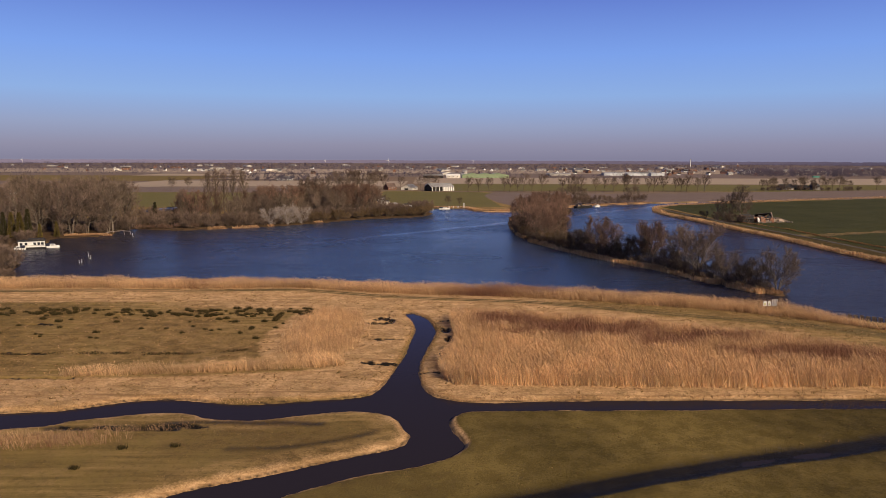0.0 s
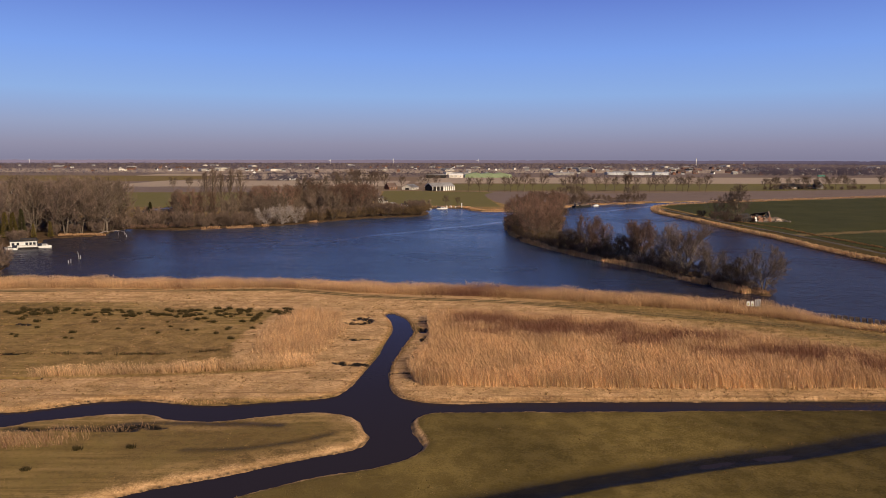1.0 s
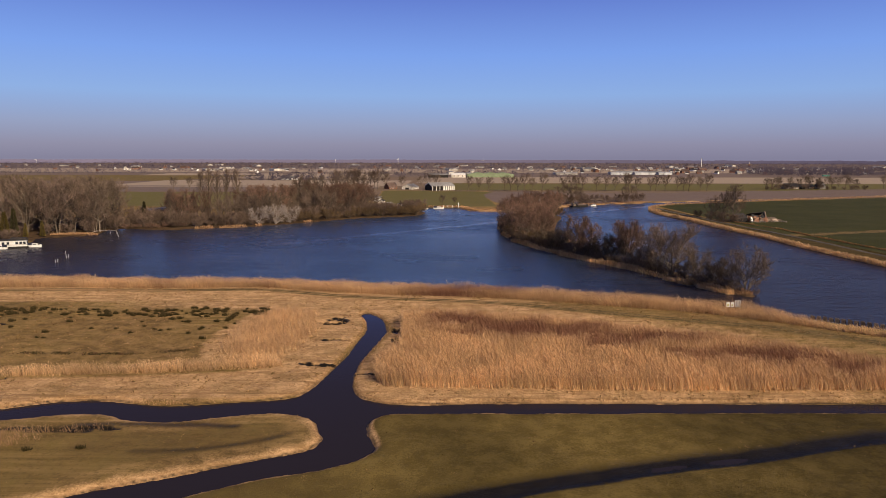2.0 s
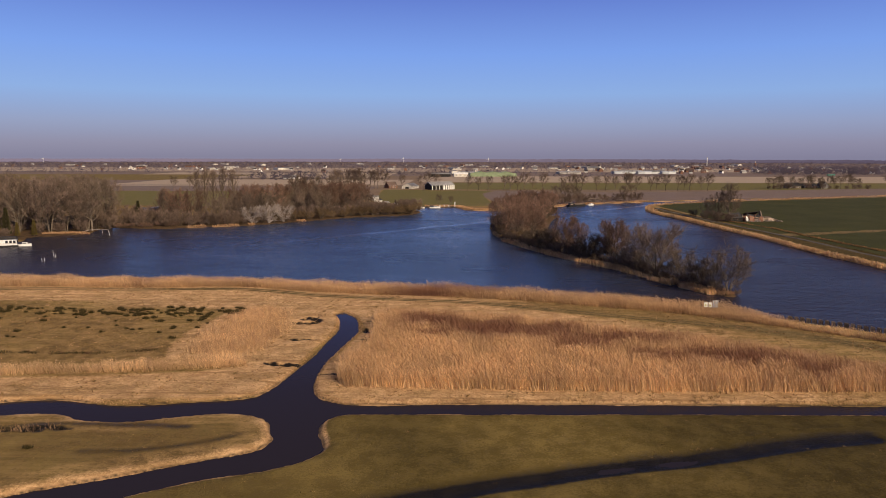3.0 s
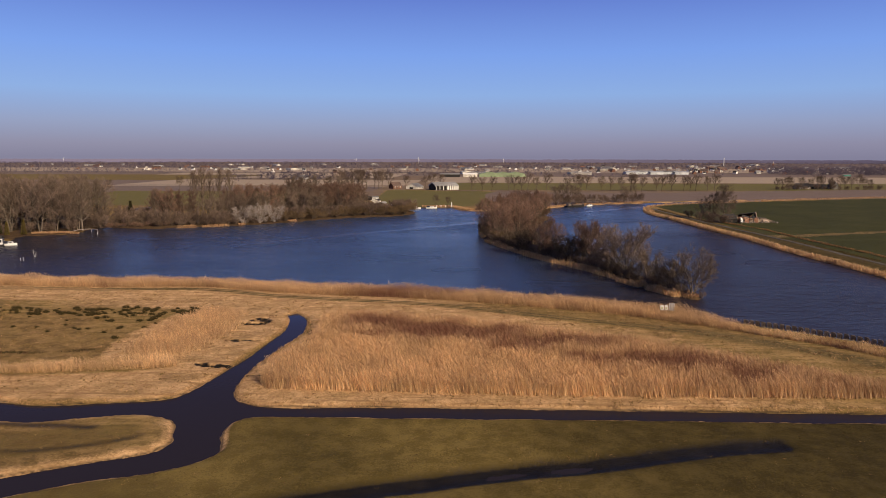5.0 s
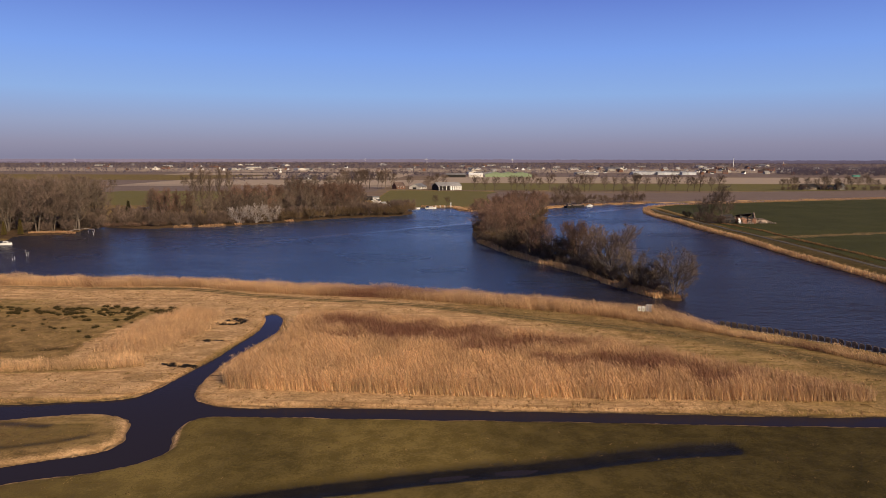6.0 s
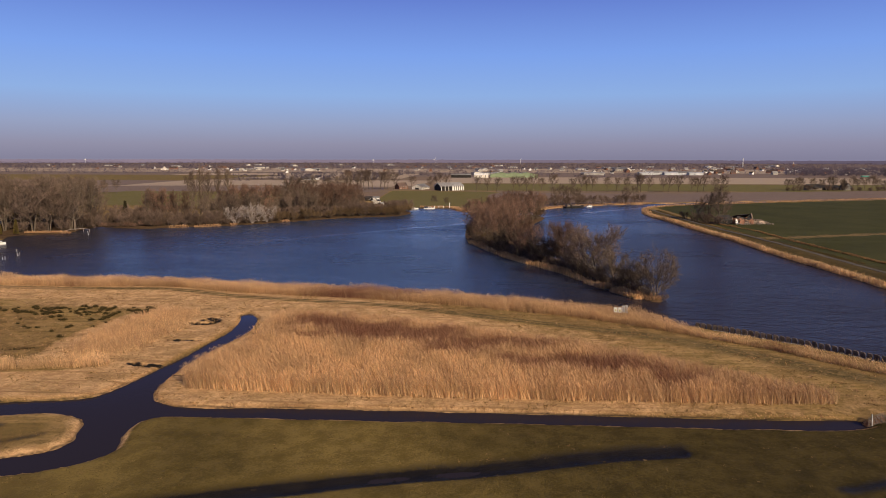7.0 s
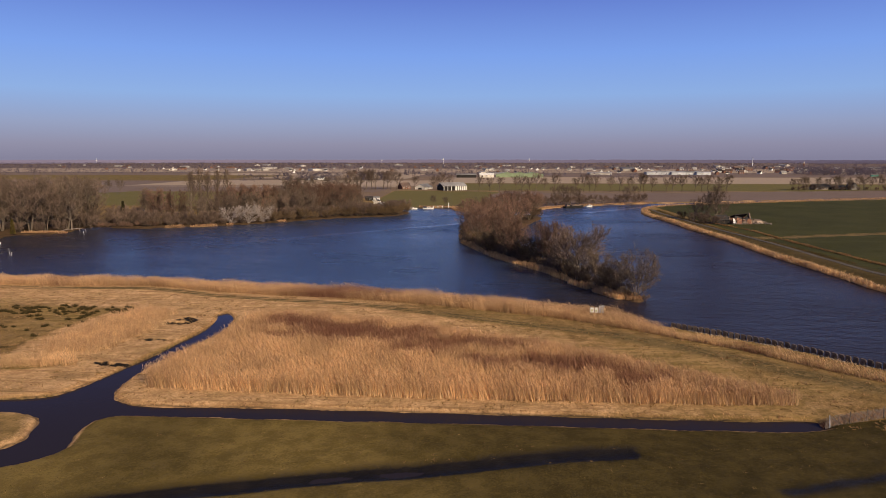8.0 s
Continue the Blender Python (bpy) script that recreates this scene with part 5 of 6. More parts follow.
def thing(name, label, category, group="", at=None):
    ob = tagged(new(name), label, category, group)
    if at is not None:
        ob.matrix_basis = at
    return ob


def house(name, label, size, wall_h, ridge, wall, roof, category="house", windows=3, at=None, group="", eaves=0.35, gate=False):
    """A gabled building about its middle: walls, two roof planes, a door and windows set into the long side."""
    lx, ly = size[0] / 2, size[1] / 2
    h = thing(name, label, category, group, at)
    bm = bmesh.new()
    gable(bm, -lx, lx, -ly, ly, -0.3, wall_h, ridge)
    done(bm, "wall", wall, h)
    bm = bmesh.new()
    fall = (ridge - wall_h) / ly
    for s in (-1, 1):
        a, b = (-lx - eaves, s * (ly + eaves), wall_h - fall * eaves + 0.16), (lx + eaves, s * (ly + eaves), wall_h - fall * eaves + 0.16)
        c, d = (lx + eaves, 0, ridge + 0.16), (-lx - eaves, 0, ridge + 0.16)
        slab(bm, a, b, c, d, 0.12)
    done(bm, "roof", roof, h)
    for i in range(windows):
        x = -lx + size[0] * (i + 0.7) / (windows + 0.4)
        w = piece("window", GLASS, h, (x - 0.55, x + 0.55, -ly - 0.03, -ly + 0.1, wall_h * 0.35, wall_h * 0.82))
        bm = bmesh.new()
        for dims in ((x - 0.65, x - 0.55, -ly - 0.06, -ly + 0.02, wall_h * 0.33, wall_h * 0.86), (x + 0.55, x + 0.65, -ly - 0.06, -ly + 0.02, wall_h * 0.33, wall_h * 0.86), (x - 0.55, x + 0.55, -ly - 0.06, -ly + 0.02, wall_h * 0.82, wall_h * 0.86), (x - 0.7, x + 0.7, -ly - 0.1, -ly + 0.02, wall_h * 0.29, wall_h * 0.33)):
            box(bm, *dims)
        done(bm, "window_frame", WHITE, w)
    if gate:
        piece("door", BLACK_TIMBER, h, (-lx - 0.05, -lx + 0.1, -ly * 0.35, ly * 0.35, 0.0, wall_h * 0.8))
    return h


def hull(bm, size, beam, high, z0=-0.25, bow=0.35, stern=0.8):
    """A boat's hull along x with a pointed bow at +x and a flared side."""
    rows = []
    for i in range(9):
        u = i / 8
        w = beam / 2 * (stern + (1 - stern) * min(1, u * 3)) * (1 if u < 1 - bow else math.sqrt(max(0.0, 1 - ((u - 1 + bow) / bow) ** 2)) * 0.97 + 0.03)
        lift = high * (1 + 0.25 * max(0, u - 0.5) ** 2 * 4)
        x = -size / 2 + size * u
        rows.append([bm.verts.new(p) for p in ((x, -w, lift), (x, -w * 0.75, z0), (x, w * 0.75, z0), (x, w, lift))])
    for a, b in zip(rows, rows[1:]):
        for k in range(4):
            bm.faces.new((a[k], b[k], b[(k + 1) % 4], a[(k + 1) % 4]))
    bm.faces.new(rows[0])
    bm.faces.new(rows[-1][::-1])


def motor_boat(name, label, size, at, canopy=None, group=""):
    b = thing(name, label, "boat", group, at)
    bm = bmesh.new()
    hull(bm, size, size * 0.34, 0.8)
    done(bm, "hull", WHITE, b)
    bm = bmesh.new()
    gable(bm, -size * 0.12, size * 0.2, -size * 0.12, size * 0.12, 0.78, 1.45, 1.6)
    done(bm, "cabin", WHITE, b)
    for s in (-1, 1):
        piece("window", GLASS, b, (-size * 0.08, size * 0.16, s * size * 0.12 - 0.02, s * size * 0.12 + 0.02, 1.0, 1.35))
    if canopy:
        bm = bmesh.new()
        gable(bm, -size * 0.44, -size * 0.13, -size * 0.14, size * 0.14, 0.8, 1.5, 1.85)
        done(bm, "canopy", canopy, b, "dark blue canvas canopy")
    piece("rail", WIRE, b, (size * 0.2, size * 0.4, -0.02, 0.02, 1.35, 1.4))
    return b


# houseboat with its two boats
hb = thing("houseboat", "white houseboat with a dark flat roof moored by the wood", "houseboat", at=pose(-157.4, 286.5, 0, 0, 0, 24))
piece("hull", BLACK_TIMBER, hb, (-5.2, 5.2, -2.4, 2.4, -0.3, 0.6), "black floating hull", 0.06)
piece("wall", WHITE, hb, (-4.7, 4.7, -2.1, 2.1, 0.6, 3.1), "", 0.03)
piece("roof", DARK_ROOF, hb, (-5.0, 5.1, -2.5, 2.5, 3.1, 3.35), "flat black roof", 0.04)
piece("upper_cabin", DARK_ROOF, hb, (-1.2, 4.6, -1.8, 1.8, 3.35, 4.0), "low dark upper cabin", 0.06)
for x in (-3.6, -1.9, 1.2, 2.6, 3.9):
    w = piece("window", GLASS, hb, (x - 0.45, x + 0.45, -2.13, -2.05, 1.5, 2.5))
    bm = bmesh.new()
    box(bm, x - 0.55, x - 0.45, -2.16, -2.08, 1.4, 2.6)
    box(bm, x + 0.45, x + 0.55, -2.16, -2.08, 1.4, 2.6)
    box(bm, x - 0.45, x + 0.45, -2.16, -2.08, 2.5, 2.6)
    done(bm, "window_frame", GREY_BOARD, w)
piece("door", GLASS, hb, (4.67, 4.73, -0.5, 0.5, 0.65, 2.6))
piece("window", GLASS, hb, (4.67, 4.73, -1.7, -0.9, 1.5, 2.5))
piece("window", GLASS, hb, (4.67, 4.73, 0.9, 1.7, 1.5, 2.5))
piece("deck_rail", OLD_TIMBER, hb, (-5.1, 5.1, -2.4, -2.32, 1.3, 1.38))
motor_boat("motor_boat", "small white cabin boat with a dark canopy beside the houseboat", 5.4, pose(-150.4, 288.6, 0, 0, 0, 14), CANVAS, "boats by the wood")
motor_boat("motor_boat", "small white boat with a low cabin beside the reeds", 4.6, pose(-159.6, 281.2, 0, 0, 0, 195), CANVAS, "boats by the wood")


def stake(label, spots):
    for i, (x, y, tall, lean) in enumerate(spots):
        bm = bmesh.new()
        bmesh.ops.create_cone(bm, cap_ends=True, segments=8, radius1=0.12, radius2=0.09, depth=tall + 1.0, matrix=pose(0, 0, (tall - 1.0) / 2))
        bmesh.ops.create_cone(bm, cap_ends=True, segments=8, radius1=0.12, radius2=0.02, depth=0.2, matrix=pose(0, 0, tall + 0.08))
        me = bpy.data.meshes.new("mooring_post")
        bm.to_mesh(me)
        bm.free()
        me.materials.append(GREY_BOARD)
        ob = tagged(new("mooring_post", me), label, "post", "mooring posts in the lake")
        ob.matrix_basis = pose(x, y, 0, lean, -lean, 0)


stake("weathered pale mooring post standing in the water", [(-119.9, 256.5, 2.6, 4), (-119.3, 256.4, 1.3, -5), (-118.2, 246, 0.9, 4), (-117.5, 246.2, 1.2, -2), (-133.5, 327, 1.8, 6)])

# low dead branch over the inlet
w = Wood(random.Random(5))
w.limb([Vector((-10, -4, 0.2)), Vector((-5, -1.5, 1.6)), Vector((0, 0, 1.9)), Vector((3.5, 0.4, 1.5))], 0.2, 0.1, 5)
w.limb([Vector((3.4, 0.4, 1.6)), Vector((3.6, 0.3, -0.5))], 0.1, 0.1, 4)
w.limb([Vector((0.5, 0, 1.9)), Vector((0.7, -0.1, -0.5))], 0.09, 0.09, 4)
w.limb([Vector((-3, -0.8, 1.7)), Vector((-1, -1.6, 2.4))], 0.08, 0.03)
branch = tagged(new("fallen_branch", mesh_of("fallen_branch", w.v, w.f, PALE)), "pale fallen branch propped over the water by the wood", "branch")
branch.matrix_basis = pose(-143, 338, 0)

# notice boards on posts in the reeds
for i, (dx, wide, high) in enumerate(((-1.25, 0.8, 1.15), (-0.32, 0.72, 1.2), (0.5, 0.66, 1.7), (1.15, 0.52, 1.8))):
    s = thing("sign_board", ("white notice board with a yellow-green mark on posts" if i < 2 else "tall pale grey back of a notice board on posts"), "sign", "notice boards by the lake", pose(88.0 + dx, 166.0 - dx * 0.25, 0.7, 0, 0, -12))
    for x in (-wide / 2 + 0.12, wide / 2 - 0.12):
        piece("post", OLD_TIMBER, s, (x - 0.05, x + 0.05, -0.05, 0.05, -0.4, 1.0 + high * 0.9))
    piece("panel", WHITE if i < 2 else GREY_BOARD, s, (-wide / 2, wide / 2, -0.09, -0.05, 1.0, 1.0 + high), "", 0.01)
    if i < 2:
        piece("mark", YELLOW, s, (-0.18, 0.12, -0.105, -0.092, 1.25, 1.7), "yellow-green mark")
    else:
        piece("rib", WIRE, s, (-0.03, 0.03, -0.12, -0.09, 1.0, 1.0 + high))

# steel piling along the lake
piling = thing("sheet_piling", "rusty steel sheet piling along the lake shore", "piling")
line = curve([(103.2, 159.0), (113.6, 151.0), (122.0, 143.0), (133.0, 130.6), (150.5, 112.5), (164, 99)])
seg = np.hypot(*np.diff(line, axis=0).T)
run = np.concatenate([[0], np.cumsum(seg)])
bm = bmesh.new()
for x0, x1, y0, y1 in ((-0.40, 0.40, -0.16, 0.16),):
    solid(bm, [(x0, y0, -0.9), (x1, y0, -0.9), (x1 - 0.08, y1, -0.9), (x0 + 0.08, y1, -0.9), (x0, y0, 1.35), (x1, y0, 1.31), (x1 - 0.08, y1, 1.32), (x0 + 0.08, y1, 1.36)], CUBE)
bmesh.ops.recalc_face_normals(bm, faces=bm.faces)
pile_mesh = bpy.data.meshes.new("pile")
bm.to_mesh(pile_mesh)
bm.free()
pile_mesh.materials.append(STEEL)
d, prng = 0.0, random.Random(4)
while d < run[-1]:
    x, y = np.interp(d, run, line[:, 0]), np.interp(d, run, line[:, 1])
    x2, y2 = np.interp(d + 0.5, run, line[:, 0]), np.interp(d + 0.5, run, line[:, 1])
    turn = math.degrees(math.atan2(y2 - y, x2 - x))
    pl = part("pile", pile_mesh, piling)
    pl.matrix_basis = pose(x, y, prng.uniform(-0.08, 0.06), prng.gauss(0, 1.5), prng.gauss(0, 1.5), turn + prng.gauss(0, 2))
    web = part("web", pile_mesh, piling)
    web.matrix_basis = pose(x2 + 0.02, y2 + 0.45, -0.28, 0, 0, turn) @ Matrix.Diagonal((0.7, 1.0, 1.0, 1.0))
    d += 1.24

# rubble behind the piling
def stone_mesh(seed):
    bm = bmesh.new()
    bmesh.ops.create_icosphere(bm, subdivisions=1, radius=0.3)
    for v in bm.verts:
        v.co *= 1 + 0.5 * noise.noise(v.co * 3 + Vector((seed, 0, 0)))
        v.co.z *= 0.7
    me = bpy.data.meshes.new("stone")
    bm.to_mesh(me)
    bm.free()
    me.materials.append(STONE)
    return me


stones = [stone_mesh(i * 7) for i in range(3)]
bank = thing("rubble_bank", "band of broken grey stones behind the piling", "stones")
q = along(line, -2.0, -0.5, 260, np.random.default_rng(8))
for i, ((x, y), z) in enumerate(zip(q, ground_z(q[:, 0], q[:, 1]))):
    st = part("stone", stones[i % 3], bank)
    st.matrix_basis = pose(x, y, max(z, 0.1) + 0.02, 0, 0, i * 47 % 360) @ Matrix.Scale(prng.uniform(0.5, 1.25), 4)

# wire fence at the ditch's end
fence = thing("wire_fence", "sagging wire mesh fence with timber posts by the ditch", "fence")
fl = curve([(109.8, 102.6), (112.6, 103.1), (120.0, 106.2), (128.0, 109.6), (137, 113)], step=1)
seg = np.hypot(*np.diff(fl, axis=0).T)
run = np.concatenate([[0], np.cumsum(seg)])
fd = np.linspace(0, run[-1], 80)
fh = np.maximum(ground_z(np.interp(fd, run, fl[:, 0]), np.interp(fd, run, fl[:, 1])), 0.05)
for k, d in enumerate(np.arange(0.6, run[-1], 3.1)):
    x, y = np.interp(d, run, fl[:, 0]), np.interp(d, run, fl[:, 1])
    bm = bmesh.new()
    bmesh.ops.create_cone(bm, cap_ends=True, segments=7, radius1=0.08, radius2=0.065, depth=2.0, matrix=pose(x, y, np.interp(d, fd, fh) + 0.75, prng.gauss(0, 2), prng.gauss(0, 2)))
    done(bm, "post", GREY_BOARD if k == 0 else OLD_TIMBER, fence)
bm = bmesh.new()
steps = np.arange(0, run[-1], 0.16)
for d in steps:
    x, y = np.interp(d, run, fl[:, 0]), np.interp(d, run, fl[:, 1])
    z = np.interp(d, fd, fh)
    box(bm, x - 0.009, x + 0.009, y - 0.009, y + 0.009, z, z + 1.45)
done(bm, "mesh_uprights", WIRE, fence)
bm = bmesh.new()
for zz in np.arange(0.05, 1.5, 0.18):
    for d in np.arange(0, run[-1] - 1.0, 1.0):
        x, y = np.interp(d, run, fl[:, 0]), np.interp(d, run, fl[:, 1])
        x2, y2 = np.interp(d + 1.0, run, fl[:, 0]), np.interp(d + 1.0, run, fl[:, 1])
        z, z2 = np.interp(d, fd, fh) + zz, np.interp(d + 1.0, fd, fh) + zz
        solid(bm, [(x, y - 0.01, z - 0.01), (x2, y2 - 0.01, z2 - 0.01), (x2, y2 + 0.01, z2 - 0.01), (x, y + 0.01, z - 0.01), (x, y - 0.01, z + 0.012), (x2, y2 - 0.01, z2 + 0.012), (x2, y2 + 0.01, z2 + 0.012), (x, y + 0.01, z + 0.012)], CUBE)
done(bm, "mesh_wires", WIRE, fence)
p = along(fl, 0.15, 1.1, 1500, rng)
stems("fence_reed", p, 1.15, 0.09, (-0.12, 0.05), REED, rng, "dry reed growing through the fence", spread=0.35, old=np.clip(rng.normal(0.6, 0.2, len(p)), 0, 1))

# collapsed farmhouse on the dike
OLD_PLASTER = surface("old_plaster", (0.20, 0.145, 0.115), (0.34, 0.26, 0.205), 1.2, 0.9, 0.2, vary=0.3)
ruin = thing("ruined_farmhouse", "collapsed brick farmhouse with a broken dark roof", "ruin", at=pose(201, 405, 0.6, 0, 0, 4) @ Matrix.Scale(1.12, 4))
for dims, m, lab in (((-7.0, -6.5, -2.0, 4.0, -0.4, 3.6), OLD_PLASTER, "broken pale gable"), ((-6.5, -3.0, -3.2, -2.8, -0.4, 2.6), BRICK, ""), ((0.5, 3.5, -3.3, -2.9, -0.4, 2.0), BRICK, ""), ((3.6, 4.1, -3.0, 3.6, -0.4, 2.4), OLD_PLASTER, "pale end wall"), ((-7, 4, 3.4, 3.9, -0.4, 3.0), BRICK, "")):
    piece("wall", m, ruin, dims, lab, 0.04)
bm = bmesh.new()
solid(bm, [(3.4, -1.6, 2.4), (4.0, -1.6, 2.4), (4.0, 2.4, 2.4), (3.4, 2.4, 2.4), (3.4, 0.2, 5.2), (4.0, 0.2, 5.2), (4.0, 0.6, 5.2), (3.4, 0.6, 5.2)], CUBE)
done(bm, "gable", OLD_PLASTER, ruin, "broken pale gable")
for a, b, c, d2 in (((-13, -3.2, 1.9), (-7.2, -3.2, 2.1), (-7.2, 0.6, 4.4), (-13, 0.6, 3.9)), ((-13, 4.2, 1.9), (-7.2, 4.2, 1.9), (-7.2, 0.6, 4.4), (-13, 0.6, 3.9)), ((-4.6, 3.8, 3.2), (2.8, 3.8, 3.0), (3.2, 0.4, 5.0), (-3.6, 0.2, 4.4)), ((-4.4, -3.4, 1.4), (-0.4, -2.6, 0.4), (0.4, 0.6, 3.0), (-3.4, 0.4, 3.9)), ((0.2, -3.2, 0.8), (3.2, -3.0, 1.8), (2.6, 0.2, 3.6), (0.6, 0.2, 2.4))):
    bm = bmesh.new()
    slab(bm, a, b, c, d2, 0.22)
    done(bm, "roof", DARK_ROOF, ruin, "sagging black roof plane")
piece("barn_wall", BLACK_TIMBER, ruin, (-13, -7.1, -2.8, 3.9, -0.4, 1.9), "black timber barn part")
for dims in ((4.4, 9.6, -2.6, 1.2, -0.4, 1.6), (9.6, 11.6, -2.4, 0.4, -0.4, 1.1), (5.0, 8.2, -2.4, 0.8, 1.6, 2.3)):
    piece("annex", OLD_TIMBER, ruin, dims, "low weathered broken outbuilding", 0.05)
for i in range(46):
    st = part("rubble", stones[i % 3], ruin)
    st.matrix_basis = pose(prng.uniform(-6, 12), prng.uniform(-6.5, -2.8), prng.uniform(0, 0.5), prng.uniform(0, 90), prng.uniform(0, 90)) @ Matrix.Scale(prng.uniform(0.7, 2.2), 4)
for i in range(10):
    bm = bmesh.new()
    x, y = prng.uniform(-6, 3), prng.uniform(-4.5, -1.5)
    box(bm, -1.6, 1.6, -0.1, 0.1, -0.1, 0.1)
    bmesh.ops.transform(bm, matrix=pose(x, y, prng.uniform(0.8, 2.2), prng.uniform(-40, 40), prng.uniform(-50, 50), prng.uniform(0, 180)), verts=bm.verts)
    done(bm, "beam", OLD_TIMBER if i % 2 else BRICK, ruin, "fallen beam")

for a, b, c, d2, m, lab in (((-6.0, -4.6, 0.4), (-4.6, -4.8, 0.3), (-4.9, -3.8, 2.4), (-5.7, -3.6, 2.9), WHITE, "leaning slab of white plaster"), ((-4.0, -5.0, 0.2), (-1.8, -5.4, 0.0), (-1.2, -3.2, 2.4), (-3.6, -3.0, 3.2), BRICK, "tilted slab of red tiles"), ((-1.4, -4.6, 0.2), (0.8, -5.2, 0.1), (1.4, -3.4, 1.8), (-0.6, -3.2, 2.6), OLD_PLASTER, "leaning slab of pale plaster"), ((1.2, -4.8, 0.3), (3.0, -4.6, 0.2), (2.8, -3.4, 2.6), (1.6, -3.4, 2.2), BRICK, "tilted slab of red tiles"), ((6.0, -3.8, 0.2), (9.0, -3.8, 0.2), (8.6, -3.0, 1.4), (6.2, -3.0, 1.7), OLD_PLASTER, "leaning slab of pale plaster")):
    bm = bmesh.new()
    slab(bm, a, b, c, d2, 0.18)
    done(bm, "wall_slab", m, ruin, lab)

# barge at the far bank, with a bowed gangway
barge = thing("barge", "old black barge with a brown wheelhouse and a mast", "boat", at=pose(122.5, 531, 0, 0, 0, 36))
bm = bmesh.new()
hull(bm, 19, 4.4, 1.3, -0.3, 0.25, 0.85)
done(bm, "hull", BLACK_TIMBER, barge, "", 0.0)
piece("hatch", STEEL, barge, (-3.5, 5.5, -1.5, 1.5, 1.25, 2.0), "", 0.08)
piece("wheelhouse", OLD_TIMBER, barge, (-8.0, -5.2, -1.3, 1.3, 1.25, 3.0), "brown wheelhouse", 0.06)
piece("window", GLASS, barge, (-7.6, -5.0, -1.53, -1.47, 2.3, 2.95))
bm = bmesh.new()
bmesh.ops.create_cone(bm, cap_ends=True, segments=7, radius1=0.14, radius2=0.07, depth=9, matrix=pose(3.5, 0, 5.5))
done(bm, "mast", OLD_TIMBER, barge)
motor_boat("motor_boat", "white cabin boat moored beside the barge", 6.5, pose(135, 541, 0, 0, 0, 36), None, "boats at the far bank")
way = Wood(random.Random(1))
way.limb([Vector((-9, 0, 3.6)), Vector((-4, 0, 4.0)), Vector((1, 0, 3.6)), Vector((5, 0, 2.4)), Vector((7.5, 0, 0.2))], 0.3, 0.25, 6)
way.limb([Vector((-8.6, 0, 3.6)), Vector((-8.6, 0, -0.6))], 0.2, 0.2, 6)
way.limb([Vector((-3, 0, 3.9)), Vector((-3, 0, -0.6))], 0.15, 0.15, 6)
gang = tagged(new("bowed_gantry", mesh_of("bowed_gantry", way.v, way.f, OLD_TIMBER)), "pale bowed timber gantry at the far bank", "gantry")
gang.matrix_basis = pose(143, 556, 0.6, 0, 0, 25)

# boats, landing and clutter where the lake ends
for i, (x, y, turn, size, can) in enumerate(((3.5, 506, 5, 9.0, None), (15.5, 510, 8, 8.0, CANVAS), (-4.5, 509, 160, 7.0, CANVAS))):
    motor_boat("motor_boat", ("white cabin boat moored at the landing" if can is None else "boat under a dark canopy at the landing"), size, pose(x, y, 0, 0, 0, turn), can, "boats at the landing")
jetty = thing("jetty", "low timber jetty with white mooring posts", "jetty", at=pose(14, 514, 0, 0, 0, 0))
piece("deck", OLD_TIMBER, jetty, (-12, 16, -0.7, 0.7, 0.45, 0.6))
for x in (-10, -4, 2, 8, 14):
    piece("pile", OLD_TIMBER, jetty, (x - 0.12, x + 0.12, -0.12, 0.12, -0.8, 1.0))
for x, h in ((5, 2.0), (8.2, 2.0), (11.6, 2.0), (16.0, 4.2)):
    piece("marker", WHITE, jetty, (x - 0.3, x + 0.3, 0.2, 0.6, 0.5, h), "white marker board", 0.03)
for i, (x, y, lx, ly, h, wall, roof) in enumerate(((-36, 590, 5, 4, 3.0, WHITE, GREY_ROOF), (-43, 596, 7, 5, 2.6, BLACK_TIMBER, DARK_ROOF), (-12, 516, 6, 3.5, 2.4, WHITE, DARK_ROOF), (-22, 528, 5, 3, 2.2, OLD_TIMBER, GREY_ROOF), (-30, 556, 6, 4, 2.4, PALE_WALL, DARK_ROOF), (-34, 572, 4, 3, 2.2, WHITE, GREY_ROOF))):
    house("shed", "small shed among the clutter of the boatyard", (lx, ly), h, h + 0.9, wall, roof, "shed", 1, pose(x, y, 0.5, 0, 0, 20 * i), "sheds of the boatyard")
for i in range(16):
    x, y = -16 - 1.4 * i + prng.uniform(-3, 3), 520 + 4.4 * i + prng.uniform(-3, 3)
    c = thing("crate", "pale weathered crate in the boatyard", "crate", "crates of the boatyard", pose(x, y, 0.5, 0, 0, prng.uniform(0, 90)))
    s = prng.uniform(0.6, 1.2)
    piece("side", (WHITE, PALE_WALL, OLD_TIMBER)[i % 3], c, (-s, s, -s * 0.7, s * 0.7, -0.1, s), "", 0.04)
    piece("lid", OLD_TIMBER, c, (-s * 1.05, s * 1.05, -s * 0.75, s * 0.75, s, s + 0.08), "", 0.02)

